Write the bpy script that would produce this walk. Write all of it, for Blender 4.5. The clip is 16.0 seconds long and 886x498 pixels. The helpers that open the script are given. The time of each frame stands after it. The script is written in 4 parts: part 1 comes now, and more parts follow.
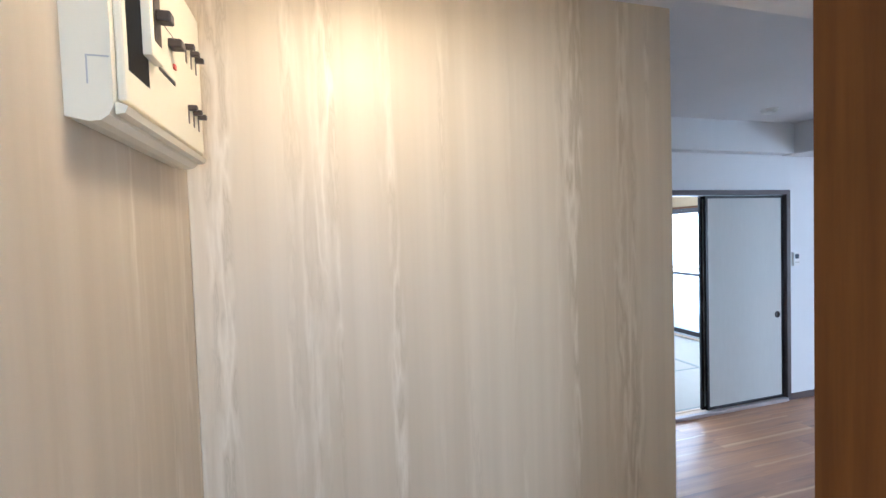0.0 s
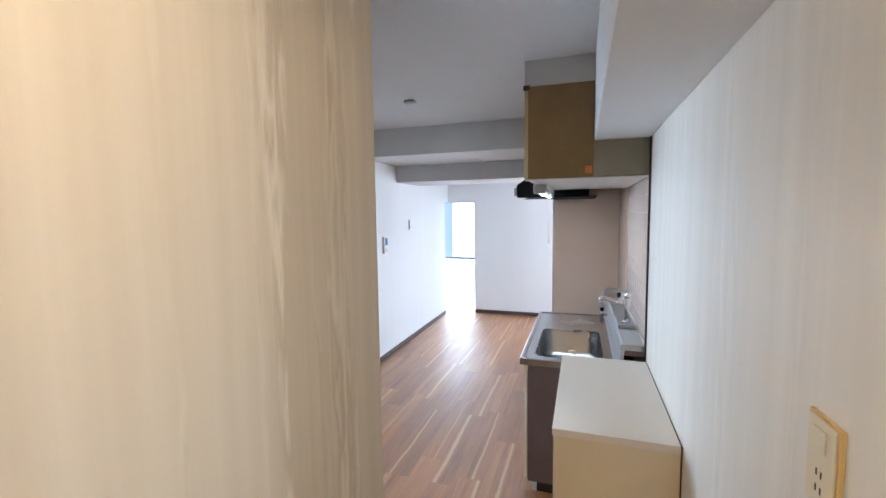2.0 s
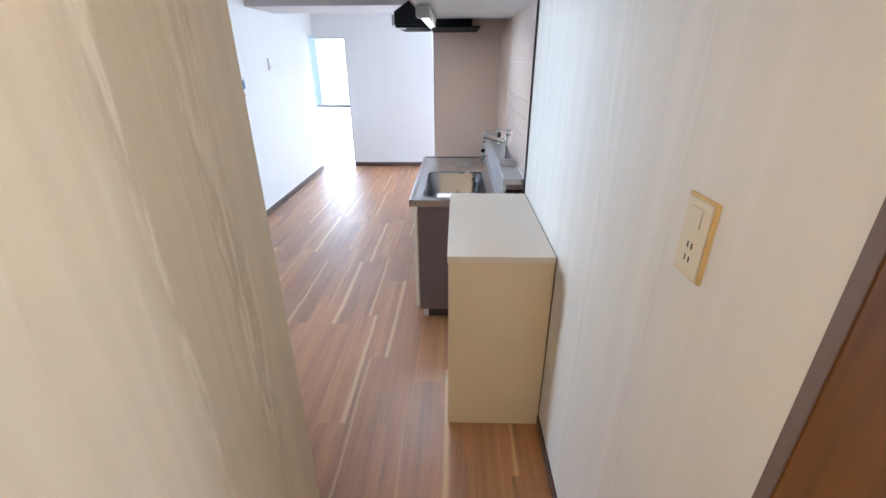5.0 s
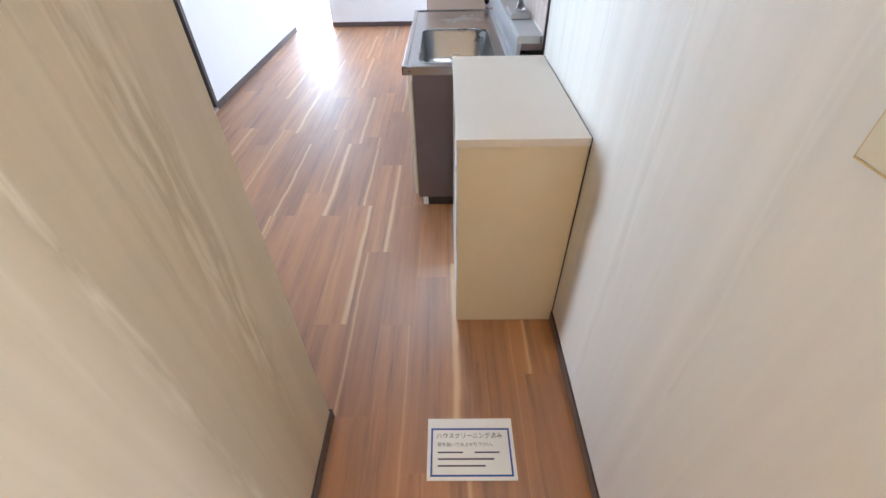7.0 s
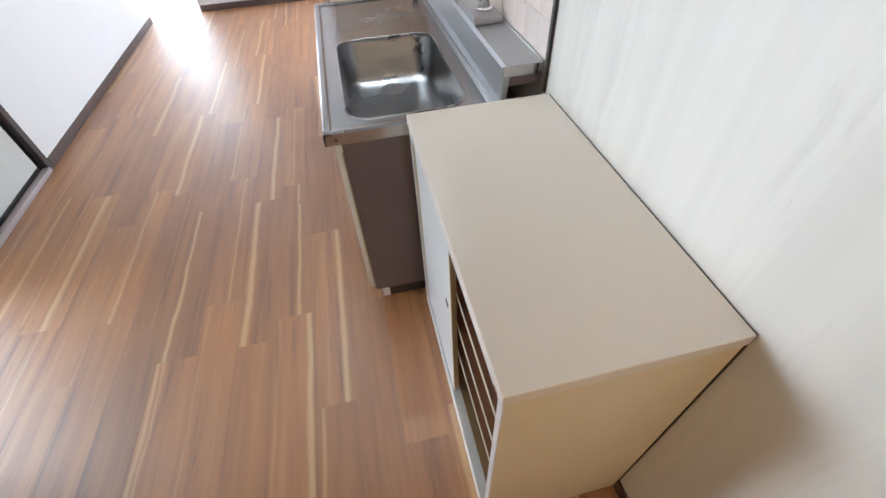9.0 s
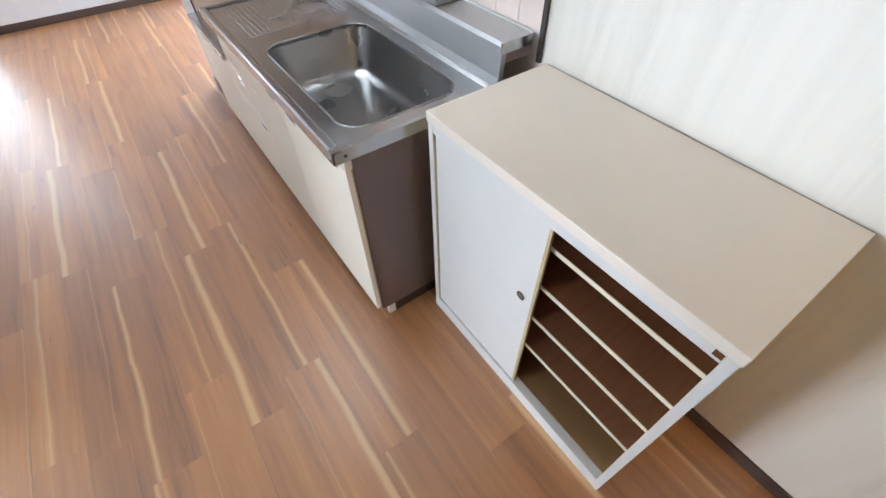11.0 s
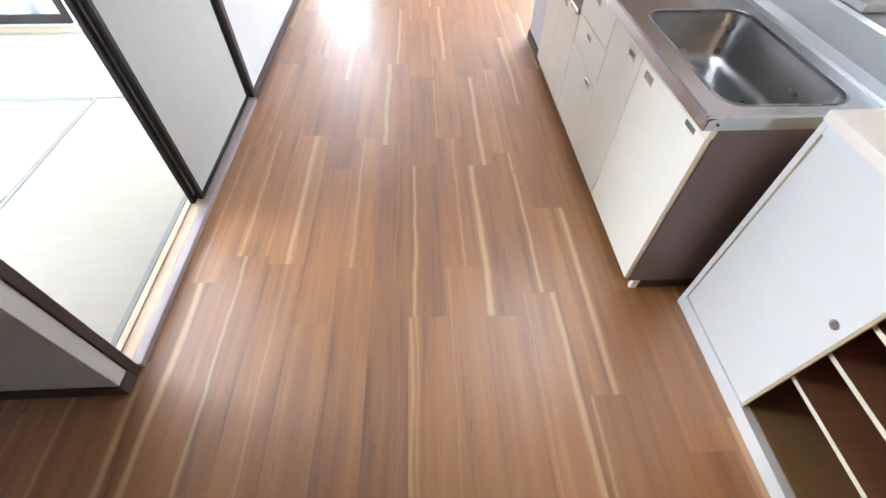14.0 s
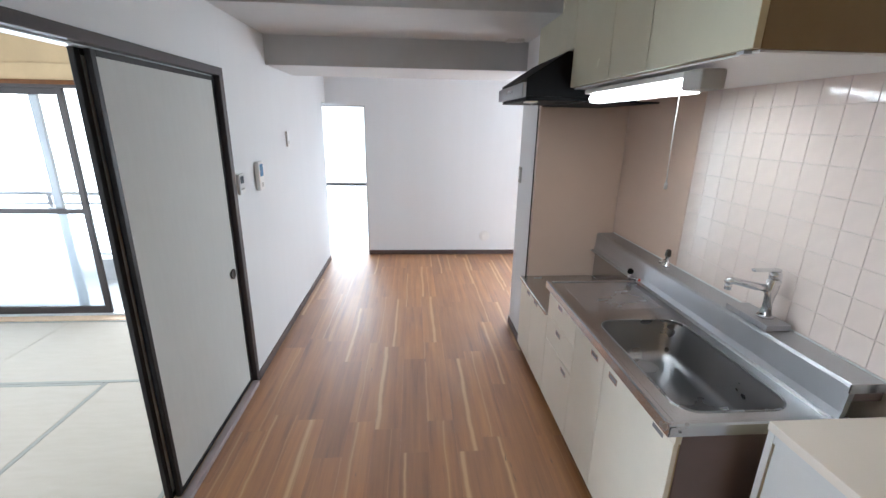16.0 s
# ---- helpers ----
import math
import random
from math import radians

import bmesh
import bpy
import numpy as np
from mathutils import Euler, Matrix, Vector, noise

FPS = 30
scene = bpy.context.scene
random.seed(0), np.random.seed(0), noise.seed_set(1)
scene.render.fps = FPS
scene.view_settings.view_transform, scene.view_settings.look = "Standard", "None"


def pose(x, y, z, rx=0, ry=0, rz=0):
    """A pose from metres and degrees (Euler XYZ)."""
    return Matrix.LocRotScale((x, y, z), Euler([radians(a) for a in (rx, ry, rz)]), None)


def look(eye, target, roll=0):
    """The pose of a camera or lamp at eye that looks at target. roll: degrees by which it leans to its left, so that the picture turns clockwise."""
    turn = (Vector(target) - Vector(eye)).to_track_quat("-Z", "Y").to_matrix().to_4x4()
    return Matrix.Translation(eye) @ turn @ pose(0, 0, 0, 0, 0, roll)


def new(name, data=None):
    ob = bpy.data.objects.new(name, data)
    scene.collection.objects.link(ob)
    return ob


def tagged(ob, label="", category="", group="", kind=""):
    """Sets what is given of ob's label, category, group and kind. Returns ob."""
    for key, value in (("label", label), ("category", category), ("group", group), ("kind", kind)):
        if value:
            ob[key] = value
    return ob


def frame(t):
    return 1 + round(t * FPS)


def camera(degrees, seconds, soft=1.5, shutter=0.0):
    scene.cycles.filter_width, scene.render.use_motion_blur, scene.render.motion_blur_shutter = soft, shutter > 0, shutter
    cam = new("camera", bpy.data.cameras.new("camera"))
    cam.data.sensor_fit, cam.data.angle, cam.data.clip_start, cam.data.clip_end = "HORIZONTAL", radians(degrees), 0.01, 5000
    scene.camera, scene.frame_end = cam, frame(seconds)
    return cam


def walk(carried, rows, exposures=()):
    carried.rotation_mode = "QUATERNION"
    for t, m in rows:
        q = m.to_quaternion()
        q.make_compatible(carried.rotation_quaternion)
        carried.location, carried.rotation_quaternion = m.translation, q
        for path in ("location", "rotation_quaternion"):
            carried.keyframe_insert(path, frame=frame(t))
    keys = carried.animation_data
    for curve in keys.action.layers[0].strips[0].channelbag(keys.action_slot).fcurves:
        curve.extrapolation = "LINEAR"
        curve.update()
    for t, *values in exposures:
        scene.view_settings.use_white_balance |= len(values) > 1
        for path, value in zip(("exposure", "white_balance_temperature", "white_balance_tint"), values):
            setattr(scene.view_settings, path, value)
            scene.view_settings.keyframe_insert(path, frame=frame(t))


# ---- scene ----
cam = camera(92.9, 16.0)
PATH = [
    (0, (0.351, -1.67, 1.622), (-1.571, -1.121, 1.555), -1.9),
    (0.5, (0.217, -1.654, 1.618), (-1.57, -0.764, 1.493), -1.6),
    (1, (-0.023, -1.618, 1.613), (-1.533, -0.315, 1.469), -1.2),
    (1.5, (-0.158, -1.53, 1.634), (-1.282, 0.116, 1.473), -0.9),
    (2, (-0.328, -1.528, 1.655), (-0.955, 0.363, 1.487), -0.8),
    (2.5, (-0.396, -1.576, 1.655), (-0.658, 0.398, 1.473), -0.2),
    (3, (-0.377, -1.585, 1.656), (-0.479, 0.402, 1.458), 0.4),
    (3.5, (-0.376, -1.587, 1.655), (-0.435, 0.394, 1.389), 0.4),
    (4, (-0.383, -1.552, 1.636), (-0.438, 0.406, 1.232), 0.3),
    (4.5, (-0.395, -1.516, 1.61), (-0.451, 0.391, 1.01), 0.0),
    (5, (-0.392, -1.473, 1.565), (-0.451, 0.348, 0.74), -0.3),
    (5.2, (-0.399, -1.464, 1.542), (-0.454, 0.316, 0.632), -0.3),
    (7.3, (-0.465, -1.1, 1.465), (-0.475, 0.406, 0.149), -1.4),
    (7.5, (-0.475, -1.008, 1.469), (-0.46, 0.507, 0.164), -1.0),
    (8, (-0.509, -0.701, 1.459), (-0.458, 0.814, 0.155), -1.1),
    (8.5, (-0.551, -0.417, 1.488), (-0.38, 1.045, 0.134), -1.6),
    (9, (-0.545, -0.241, 1.462), (-0.288, 1.104, 0.004), -3.1),
    (9.2, (-0.551, -0.178, 1.455), (-0.239, 1.113, -0.041), -3.3),
    (11.3, (-1.023, 0.028, 1.437), (-0.259, 1.099, -0.07), -1.1),
    (11.5, (-1.08, 0.028, 1.444), (-0.417, 1.16, -0.066), -0.9),
    (12, (-1.307, 0.034, 1.45), (-0.905, 1.257, -0.081), 0.2),
    (12.5, (-1.44, 0.001, 1.44), (-1.247, 1.217, -0.136), 1.6),
    (13, (-1.427, -0.025, 1.426), (-1.318, 1.135, -0.2), 2.0),
    (13.5, (-1.421, -0.045, 1.422), (-1.338, 1.107, -0.211), 1.5),
    (14, (-1.428, -0.044, 1.438), (-1.349, 1.227, -0.105), 1.0),
    (14.5, (-1.429, -0.054, 1.515), (-1.34, 1.452, 0.201), 0.6),
    (15, (-1.428, -0.077, 1.594), (-1.328, 1.629, 0.554), 0.5),
    (15.5, (-1.428, -0.096, 1.638), (-1.31, 1.737, 0.848), 0.7),
    (16, (-1.433, -0.106, 1.664), (-1.292, 1.804, 1.09), 1.0),
]
walk(cam, [(t, look(e, g, r)) for t, e, g, r in PATH],
     exposures=[(0.0, 1.4, 4850, 8), (0.5, 1.35, 4850, 8), (1.0, 1.2, 5100, 8), (1.5, 1.35, 5350, 8), (3.0, 1.85, 5400, 9), (5.0, 1.75, 5350, 9), (7.5, 1.98, 5450, 9), (8.0, 1.85, 5750, 9), (9.0, 1.7, 5850, 9), (11.5, 1.85, 5850, 9), (13.0, 2.0, 6000, 10), (14.0, 2.05, 5900, 10), (14.5, 1.9, 5900, 10), (16.0, 1.22, 5900, 9)])

# ---- world, daylight, lamps ----
world = bpy.data.worlds.new("sky")
scene.world = world
world.use_nodes = True
wn = world.node_tree.nodes
sky = wn.new("ShaderNodeTexSky")
sky.sky_type = 'NISHITA'
sky.sun_disc = False
sky.sun_elevation = radians(48)
sky.sun_rotation = radians(20)
sky.dust_density = 3.0
wn["Background"].inputs["Strength"].default_value = 0.15
world.node_tree.links.new(sky.outputs[0], wn["Background"].inputs[0])

sun = new("sun", bpy.data.lights.new("sun", 'SUN'))
sun.data.energy = 0.5
sun.data.angle = radians(12)
sun.data.color = (1.0, 0.95, 0.88)
sun.matrix_world = look((-8, 14, 14), (-3, 2, 0))


def area_light(name, eye, target, sx, sy, watts, color):
    d = bpy.data.lights.new(name, 'AREA')
    d.shape, d.size, d.size_y, d.energy, d.color = 'RECTANGLE', sx, sy, watts, color
    ob = new(name, d)
    ob.matrix_world = look(eye, target)
    return ob


# warm hall ceiling lamp (its glass dome is built with the hall's things)
bulb = new("hall_bulb", bpy.data.lights.new("hall_bulb", 'AREA'))
bulb.data.shape, bulb.data.size = 'DISK', 0.30
bulb.data.energy, bulb.data.color = 2.4, (1.0, 0.69, 0.40)
bulb.matrix_world = look((-0.40, -1.55, 2.335), (-0.40, -1.5501, 0.0))
# added fill for the kitchen fronts, from an unseen west opening facing the paper doors
west_fill = area_light("west_window_fill", (-5.86, 2.15, 1.10), (-2.4, 1.7, 0.9), 1.7, 1.6, 27.0, (0.93, 0.97, 1.0))
west_fill.matrix_world = look((-5.86, 2.15, 1.10), (0.0, 2.15, 1.10))
west_fill.data.spread = radians(100)
# sky light beyond the mat room's balcony
balcony_sky = area_light("balcony_sky_light", (-4.7, 5.25, 1.35), (-4.7, 0.0, 1.35), 3.6, 2.3, 55.0, (0.95, 0.98, 1.0))
# sky light in the opening of the large side window
north_sky = area_light("side_window_light", (1.82, 5.30, 1.0), (1.82, 0.0, 1.0), 2.8, 1.85, 40.0, (0.95, 0.98, 1.0))
# added cool fill for the hall, in the unseen side room window's opening
side_room_fill = area_light("side_room_window_fill", (1.47, -1.55, 1.45), (0.0, -1.55, 1.45), 0.56, 0.86, 7.5, (0.94, 0.97, 1.0))
# fluorescent tube under the kitchen wall cabinet
tube_light = area_light("tube_light", (-0.575, 1.58, 1.785), (-0.5, 1.58, 1.0), 0.70, 0.03, 2.2, (0.95, 1.0, 0.96))
tube_light.matrix_world = look((-0.575, 1.58, 1.785), (-0.5, 1.58, 1.0)) @ pose(0, 0, 0, 0, 0, 90)
GLOW = 2.4            # brightness of the overcast distance outside the windows

# ---- materials ----


def mat_base(name):
    m = bpy.data.materials.new(name)
    m.use_nodes = True
    nt = m.node_tree
    return m, nt, nt.nodes, nt.links, nt.nodes["Principled BSDF"]


def mix(nt, fac, a, b):
    n = nt.nodes.new("ShaderNodeMix")
    n.data_type = 'RGBA'
    for sock, v in ((n.inputs[0], fac), (n.inputs[6], a), (n.inputs[7], b)):
        if hasattr(v, "is_linked"):
            nt.links.new(v, sock)
        elif isinstance(v, (int, float)):
            sock.default_value = v
        else:
            sock.default_value = (*v, 1)
    return n.outputs[2]


def math_node(nt, op, a, b=None, clamp=False):
    n = nt.nodes.new("ShaderNodeMath")
    n.operation, n.use_clamp = op, clamp
    for sock, v in zip(n.inputs, (a, b)):
        if v is None:
            continue
        if hasattr(v, "is_linked"):
            nt.links.new(v, sock)
        else:
            sock.default_value = v
    return n.outputs[0]


def noise_tex(nt, scale, detail=4, rough=0.6, stretch=(1, 1, 1), coords="Object", w_from=None):
    tc = nt.nodes.new("ShaderNodeTexCoord")
    mp = nt.nodes.new("ShaderNodeMapping")
    mp.inputs["Scale"].default_value = stretch
    nt.links.new(tc.outputs[coords], mp.inputs["Vector"])
    n = nt.nodes.new("ShaderNodeTexNoise")
    if w_from is not None:
        n.noise_dimensions = '4D'
        nt.links.new(w_from, n.inputs["W"])
    n.inputs["Scale"].default_value, n.inputs["Detail"].default_value, n.inputs["Roughness"].default_value = scale, detail, rough
    nt.links.new(mp.outputs[0], n.inputs["Vector"])
    return n.outputs["Fac"]


def ramp(nt, fac, stops):
    n = nt.nodes.new("ShaderNodeValToRGB")
    e = n.color_ramp.elements
    while len(e) < len(stops):
        e.new(0.5)
    for el, (p, c) in zip(e, stops):
        el.position = p
        el.color = (*c, 1) if not isinstance(c, (int, float)) else (c, c, c, 1)
    nt.links.new(fac, n.inputs[0])
    return n.outputs[0]


def bump(nt, bsdf, height, strength=0.2, dist=0.002):
    n = nt.nodes.new("ShaderNodeBump")
    n.inputs["Strength"].default_value, n.inputs["Distance"].default_value = strength, dist
    nt.links.new(height, n.inputs["Height"])
    nt.links.new(n.outputs[0], bsdf.inputs["Normal"])


def plain(name, color, rough=0.5, metal=0.0, vary=0.06, scale=6.0, grain=0.15, grain_scale=180.0, stretch=(1, 1, 1), coat=0.0):
    """Painted or moulded surface: faint cloudiness at hand size and fine relief."""
    m, nt, nodes, links, b = mat_base(name)
    lo = tuple(max(0.0, c * (1 - vary)) for c in color)
    hi = tuple(min(1.0, c * (1 + vary)) for c in color)
    f = noise_tex(nt, scale, stretch=stretch)
    links.new(mix(nt, ramp(nt, f, [(0.3, 0.0), (0.7, 1.0)]), lo, hi), b.inputs["Base Color"])
    r = math_node(nt, 'MULTIPLY_ADD', f, 0.12)
    r.node.inputs[2].default_value = rough - 0.06
    links.new(r, b.inputs["Roughness"])
    b.inputs["Metallic"].default_value = metal
    b.inputs["Coat Weight"].default_value = coat
    if grain:
        bump(nt, b, noise_tex(nt, grain_scale, 2, stretch=stretch), grain, 0.001)
    return m


def wood_paper(name, base, streak, rough=0.5, strength=1.0):
    """Printed wood-figure wall covering: broad upright bands and flame-shaped pale veins."""
    m, nt, nodes, links, b = mat_base(name)
    flame = noise_tex(nt, 1.0, 4, 0.55, stretch=(15, 15, 2.0))
    vein = math_node(nt, 'ABSOLUTE', math_node(nt, 'SUBTRACT', math_node(nt, 'FRACT', math_node(nt, 'MULTIPLY', flame, 5.0)), 0.5))
    pale = ramp(nt, vein, [(0.0, 1.0), (0.16, 0.5), (0.34, 0.0)])
    dark = ramp(nt, vein, [(0.34, 0.0), (0.42, 1.0), (0.5, 0.2)])
    keep = ramp(nt, noise_tex(nt, 1.0, 3, 0.6, stretch=(9, 9, 0.30)), [(0.52, 0.0), (0.62, 1.0)])
    bands = ramp(nt, noise_tex(nt, 1.0, 3, 0.6, stretch=(10, 10, 0.08)), [(0.32, 0.0), (0.68, 1.0)])
    cloud = noise_tex(nt, 2.2, 3, 0.5)
    fine = noise_tex(nt, 1.0, 4, 0.6, stretch=(60, 60, 2.2))
    c1 = mix(nt, bands, tuple(c * 0.92 for c in base), tuple((a + 2 * c) / 3 for a, c in zip(streak, base)))
    c1 = mix(nt, math_node(nt, 'MULTIPLY', cloud, 0.25), c1, tuple(c * 0.9 for c in base))
    c2 = mix(nt, math_node(nt, 'MULTIPLY', math_node(nt, 'MULTIPLY', pale, keep), 0.6 * strength), c1, streak)
    c2 = mix(nt, math_node(nt, 'MULTIPLY', math_node(nt, 'MULTIPLY', dark, keep), 0.45 * strength), c2, tuple(c * 0.78 for c in base))
    c3 = mix(nt, math_node(nt, 'MULTIPLY', ramp(nt, fine, [(0.45, 0.0), (0.75, 1.0)]), 0.10 * strength), c2, tuple(c * 0.75 for c in base))
    links.new(c3, b.inputs["Base Color"])
    b.inputs["Roughness"].default_value = rough
    bump(nt, b, math_node(nt, 'ADD', math_node(nt, 'MULTIPLY', pale, keep), math_node(nt, 'MULTIPLY', fine, 0.4)), 0.2 * strength, 0.001)
    return m


def plank_mat(name):
    """Oiled brown boards: long grain, knots and pale sapwood streaks, each board its own."""
    m, nt, nodes, links, b = mat_base(name)
    oi = nodes.new("ShaderNodeObjectInfo")
    rnd = oi.outputs["Random"]
    w = math_node(nt, 'MULTIPLY', rnd, 91.7)
    r2 = math_node(nt, 'FRACT', math_node(nt, 'MULTIPLY', rnd, 37.13))
    r3 = math_node(nt, 'FRACT', math_node(nt, 'MULTIPLY', rnd, 117.71))
    r4 = math_node(nt, 'FRACT', math_node(nt, 'MULTIPLY', rnd, 211.3))
    long_n = noise_tex(nt, 1.0, 5, 0.65, stretch=(20, 1.0, 1), w_from=w)
    fine = noise_tex(nt, 1.0, 4, 0.7, stretch=(150, 5.0, 1), w_from=w)
    wob = noise_tex(nt, 1.0, 3, 0.6, stretch=(6, 2.2, 1), w_from=w)
    base = ramp(nt, long_n, [(0.27, (0.135, 0.045, 0.011)), (0.43, (0.355, 0.144, 0.037)), (0.60, (0.460, 0.200, 0.055)), (0.80, (0.560, 0.280, 0.090))])
    tone = mix(nt, r2, (0.82, 0.79, 0.76), (1.12, 1.12, 1.10))
    mul = nodes.new("ShaderNodeMix")
    mul.data_type, mul.blend_type = 'RGBA', 'MULTIPLY'
    mul.inputs[0].default_value = 1.0
    links.new(base, mul.inputs[6])
    links.new(tone, mul.inputs[7])
    tc = nodes.new("ShaderNodeTexCoord")
    sep = nodes.new("ShaderNodeSeparateXYZ")
    links.new(tc.outputs["Object"], sep.inputs[0])
    xw = math_node(nt, 'ADD', sep.outputs[0], math_node(nt, 'MULTIPLY', math_node(nt, 'SUBTRACT', wob, 0.5), 0.042))
    centre = math_node(nt, 'MULTIPLY', math_node(nt, 'SUBTRACT', r3, 0.5), 0.15)
    dist = math_node(nt, 'ABSOLUTE', math_node(nt, 'SUBTRACT', xw, centre))
    half = math_node(nt, 'MULTIPLY', math_node(nt, 'MAXIMUM', math_node(nt, 'SUBTRACT', r4, 0.10), 0.0), 0.020)
    edge = math_node(nt, 'MULTIPLY', math_node(nt, 'SUBTRACT', half, dist), 80.0, clamp=True)
    r5 = math_node(nt, 'FRACT', math_node(nt, 'MULTIPLY', rnd, 331.9))
    centre2 = math_node(nt, 'MULTIPLY', math_node(nt, 'SUBTRACT', r5, 0.5), 0.15)
    half2 = math_node(nt, 'MULTIPLY', math_node(nt, 'MAXIMUM', math_node(nt, 'SUBTRACT', r2, 0.45), 0.0), 0.014)
    dist2 = math_node(nt, 'ABSOLUTE', math_node(nt, 'SUBTRACT', xw, centre2))
    edge2 = math_node(nt, 'MULTIPLY', math_node(nt, 'SUBTRACT', half2, dist2), 80.0, clamp=True)
    edge = math_node(nt, 'MAXIMUM', edge, edge2)
    pale = mix(nt, fine, (0.60, 0.36, 0.150), (0.72, 0.48, 0.230))
    c = mix(nt, math_node(nt, 'MULTIPLY', edge, 0.88), mul.outputs[2], pale)
    c = mix(nt, ramp(nt, fine, [(0.58, 0.0), (0.85, 0.24)]), c, (0.15, 0.062, 0.030))
    knots = noise_tex(nt, 1.0, 3, 0.6, stretch=(34, 6, 1), w_from=w)
    c = mix(nt, ramp(nt, knots, [(0.68, 0.0), (0.75, 0.8)]), c, (0.055, 0.022, 0.014))
    links.new(c, b.inputs["Base Color"])
    smear = noise_tex(nt, 2.5, 3, coords="Object")
    links.new(ramp(nt, smear, [(0.3, 0.42), (0.7, 0.54)]), b.inputs["Roughness"])
    b.inputs["Specular IOR Level"].default_value = 1.0
    b.inputs["Coat Weight"].default_value, b.inputs["Coat Roughness"].default_value, b.inputs["Coat IOR"].default_value = 1.0, 0.46, 1.68
    bump(nt, b, math_node(nt, 'ADD', fine, long_n), 0.10, 0.001)
    return m


def steel(name, color=(0.55, 0.55, 0.55), rough=0.28, stretch=(60, 2, 60)):
    m, nt, nodes, links, b = mat_base(name)
    f = noise_tex(nt, 3.0, 4, stretch=stretch)
    cl = noise_tex(nt, 4.0, 3)
    links.new(mix(nt, cl, tuple(c * 0.85 for c in color), color), b.inputs["Base Color"])
    b.inputs["Metallic"].default_value = 1.0
    r = math_node(nt, 'MULTIPLY_ADD', cl, 0.16)
    r.node.inputs[2].default_value = rough - 0.06
    links.new(r, b.inputs["Roughness"])
    bump(nt, b, math_node(nt, 'ADD', f, math_node(nt, 'MULTIPLY', cl, 2.5)), 0.07, 0.0008)
    return m


def glass_mat(name, rough=0.0, tint=(1, 1, 1)):
    m, nt, nodes, links, b = mat_base(name)
    b.inputs["Base Color"].default_value = (*tint, 1)
    b.inputs["Roughness"].default_value = rough
    b.inputs["Transmission Weight"].default_value = 1.0
    b.inputs["IOR"].default_value = 1.45 if rough < 0.05 else 1.2
    return m


def emit(name, color, strength):
    m = bpy.data.materials.new(name)
    m.use_nodes = True
    nt = m.node_tree
    nt.nodes.remove(nt.nodes["Principled BSDF"])
    e = nt.nodes.new("ShaderNodeEmission")
    e.inputs[0].default_value, e.inputs[1].default_value = (*color, 1), strength
    nt.links.new(e.outputs[0], nt.nodes["Material Output"].inputs[0])
    return m


def tatami_mat(name):
    m, nt, nodes, links, b = mat_base(name)
    tc = nodes.new("ShaderNodeTexCoord")
    wv = nodes.new("ShaderNodeTexWave")
    wv.wave_type, wv.bands_direction = 'BANDS', 'Y'
    wv.inputs["Scale"].default_value, wv.inputs["Distortion"].default_value = 60, 1.0
    links.new(tc.outputs["Object"], wv.inputs["Vector"])
    f = noise_tex(nt, 5, 4, stretch=(1, 6, 1))
    c = mix(nt, f, (0.28, 0.242, 0.19), (0.345, 0.302, 0.245))
    links.new(mix(nt, math_node(nt, 'MULTIPLY', wv.outputs["Fac"], 0.25), c, (0.25, 0.21, 0.16)), b.inputs["Base Color"])
    b.inputs["Roughness"].default_value = 0.65
    bump(nt, b, wv.outputs["Fac"], 0.25, 0.001)
    return m


# hall light is in the colours: M_PAPER darker and lamp-yellow, M_PAPER_R lightened
M_PAPER = wood_paper("lamp_warmed_wood_figure_wallpaper", (0.585, 0.49, 0.345), (0.74, 0.665, 0.53), strength=1.3)
M_PAPER_R = wood_paper("lit_wood_figure_wallpaper", (0.80, 0.775, 0.715), (0.855, 0.84, 0.795), strength=0.6)
M_WHITE = plain("white_textured_wallpaper", (0.74, 0.75, 0.76), 0.75, grain=0.5, grain_scale=420, scale=1.0, vary=0.014, stretch=(6, 6, 0.25))
M_CEIL = plain("ceiling_paper", (0.70, 0.71, 0.72), 0.85, grain=0.4, grain_scale=300, scale=0.9, vary=0.04)
M_BEAM = plain("grey_beam_paper", (0.60, 0.60, 0.60), 0.8, grain=0.4, grain_scale=300, scale=1.5)
M_PLANK = plank_mat("brown_floor_board")
M_GAP = plain("dark_joint", (0.05, 0.03, 0.02), 0.8)
M_BASE = plain("grey_brown_baseboard", (0.080, 0.054, 0.048), 0.45, vary=0.12, stretch=(1, 8, 30))
M_CASING = plain("greyed_brown_casing", (0.185, 0.135, 0.128), 0.4, vary=0.1, stretch=(8, 8, 0.5))
M_FRAME = plain("dark_brown_frame_timber", (0.050, 0.036, 0.034), 0.45, vary=0.12, stretch=(8, 8, 0.5))
M_BROWN = plain("red_brown_jamb", (0.135, 0.050, 0.010), 0.6, vary=0.25, scale=5, stretch=(9, 9, 0.4))
M_LACQ = plain("black_brown_lacquer", (0.010, 0.008, 0.0075), 0.36, vary=0.1, grain=0)
M_FUSUMA = plain("fusuma_paper", (0.58, 0.59, 0.57), 0.8, grain=0.3, grain_scale=500, vary=0.02, stretch=(1, 6, 1))
M_TATAMI = tatami_mat("rush_weave")
M_TEDGE = plain("grey_green_edging", (0.20, 0.20, 0.175), 0.7)
M_SAND = plain("sand_plaster", (0.50, 0.37, 0.21), 0.85, grain=0.5)
M_SILL = plain("bare_sill_wood", (0.58, 0.42, 0.28), 0.5, vary=0.12, stretch=(12, 1, 1))
M_SILL_P = plain("greyed_sill_face", (0.42, 0.36, 0.36), 0.4, vary=0.08)
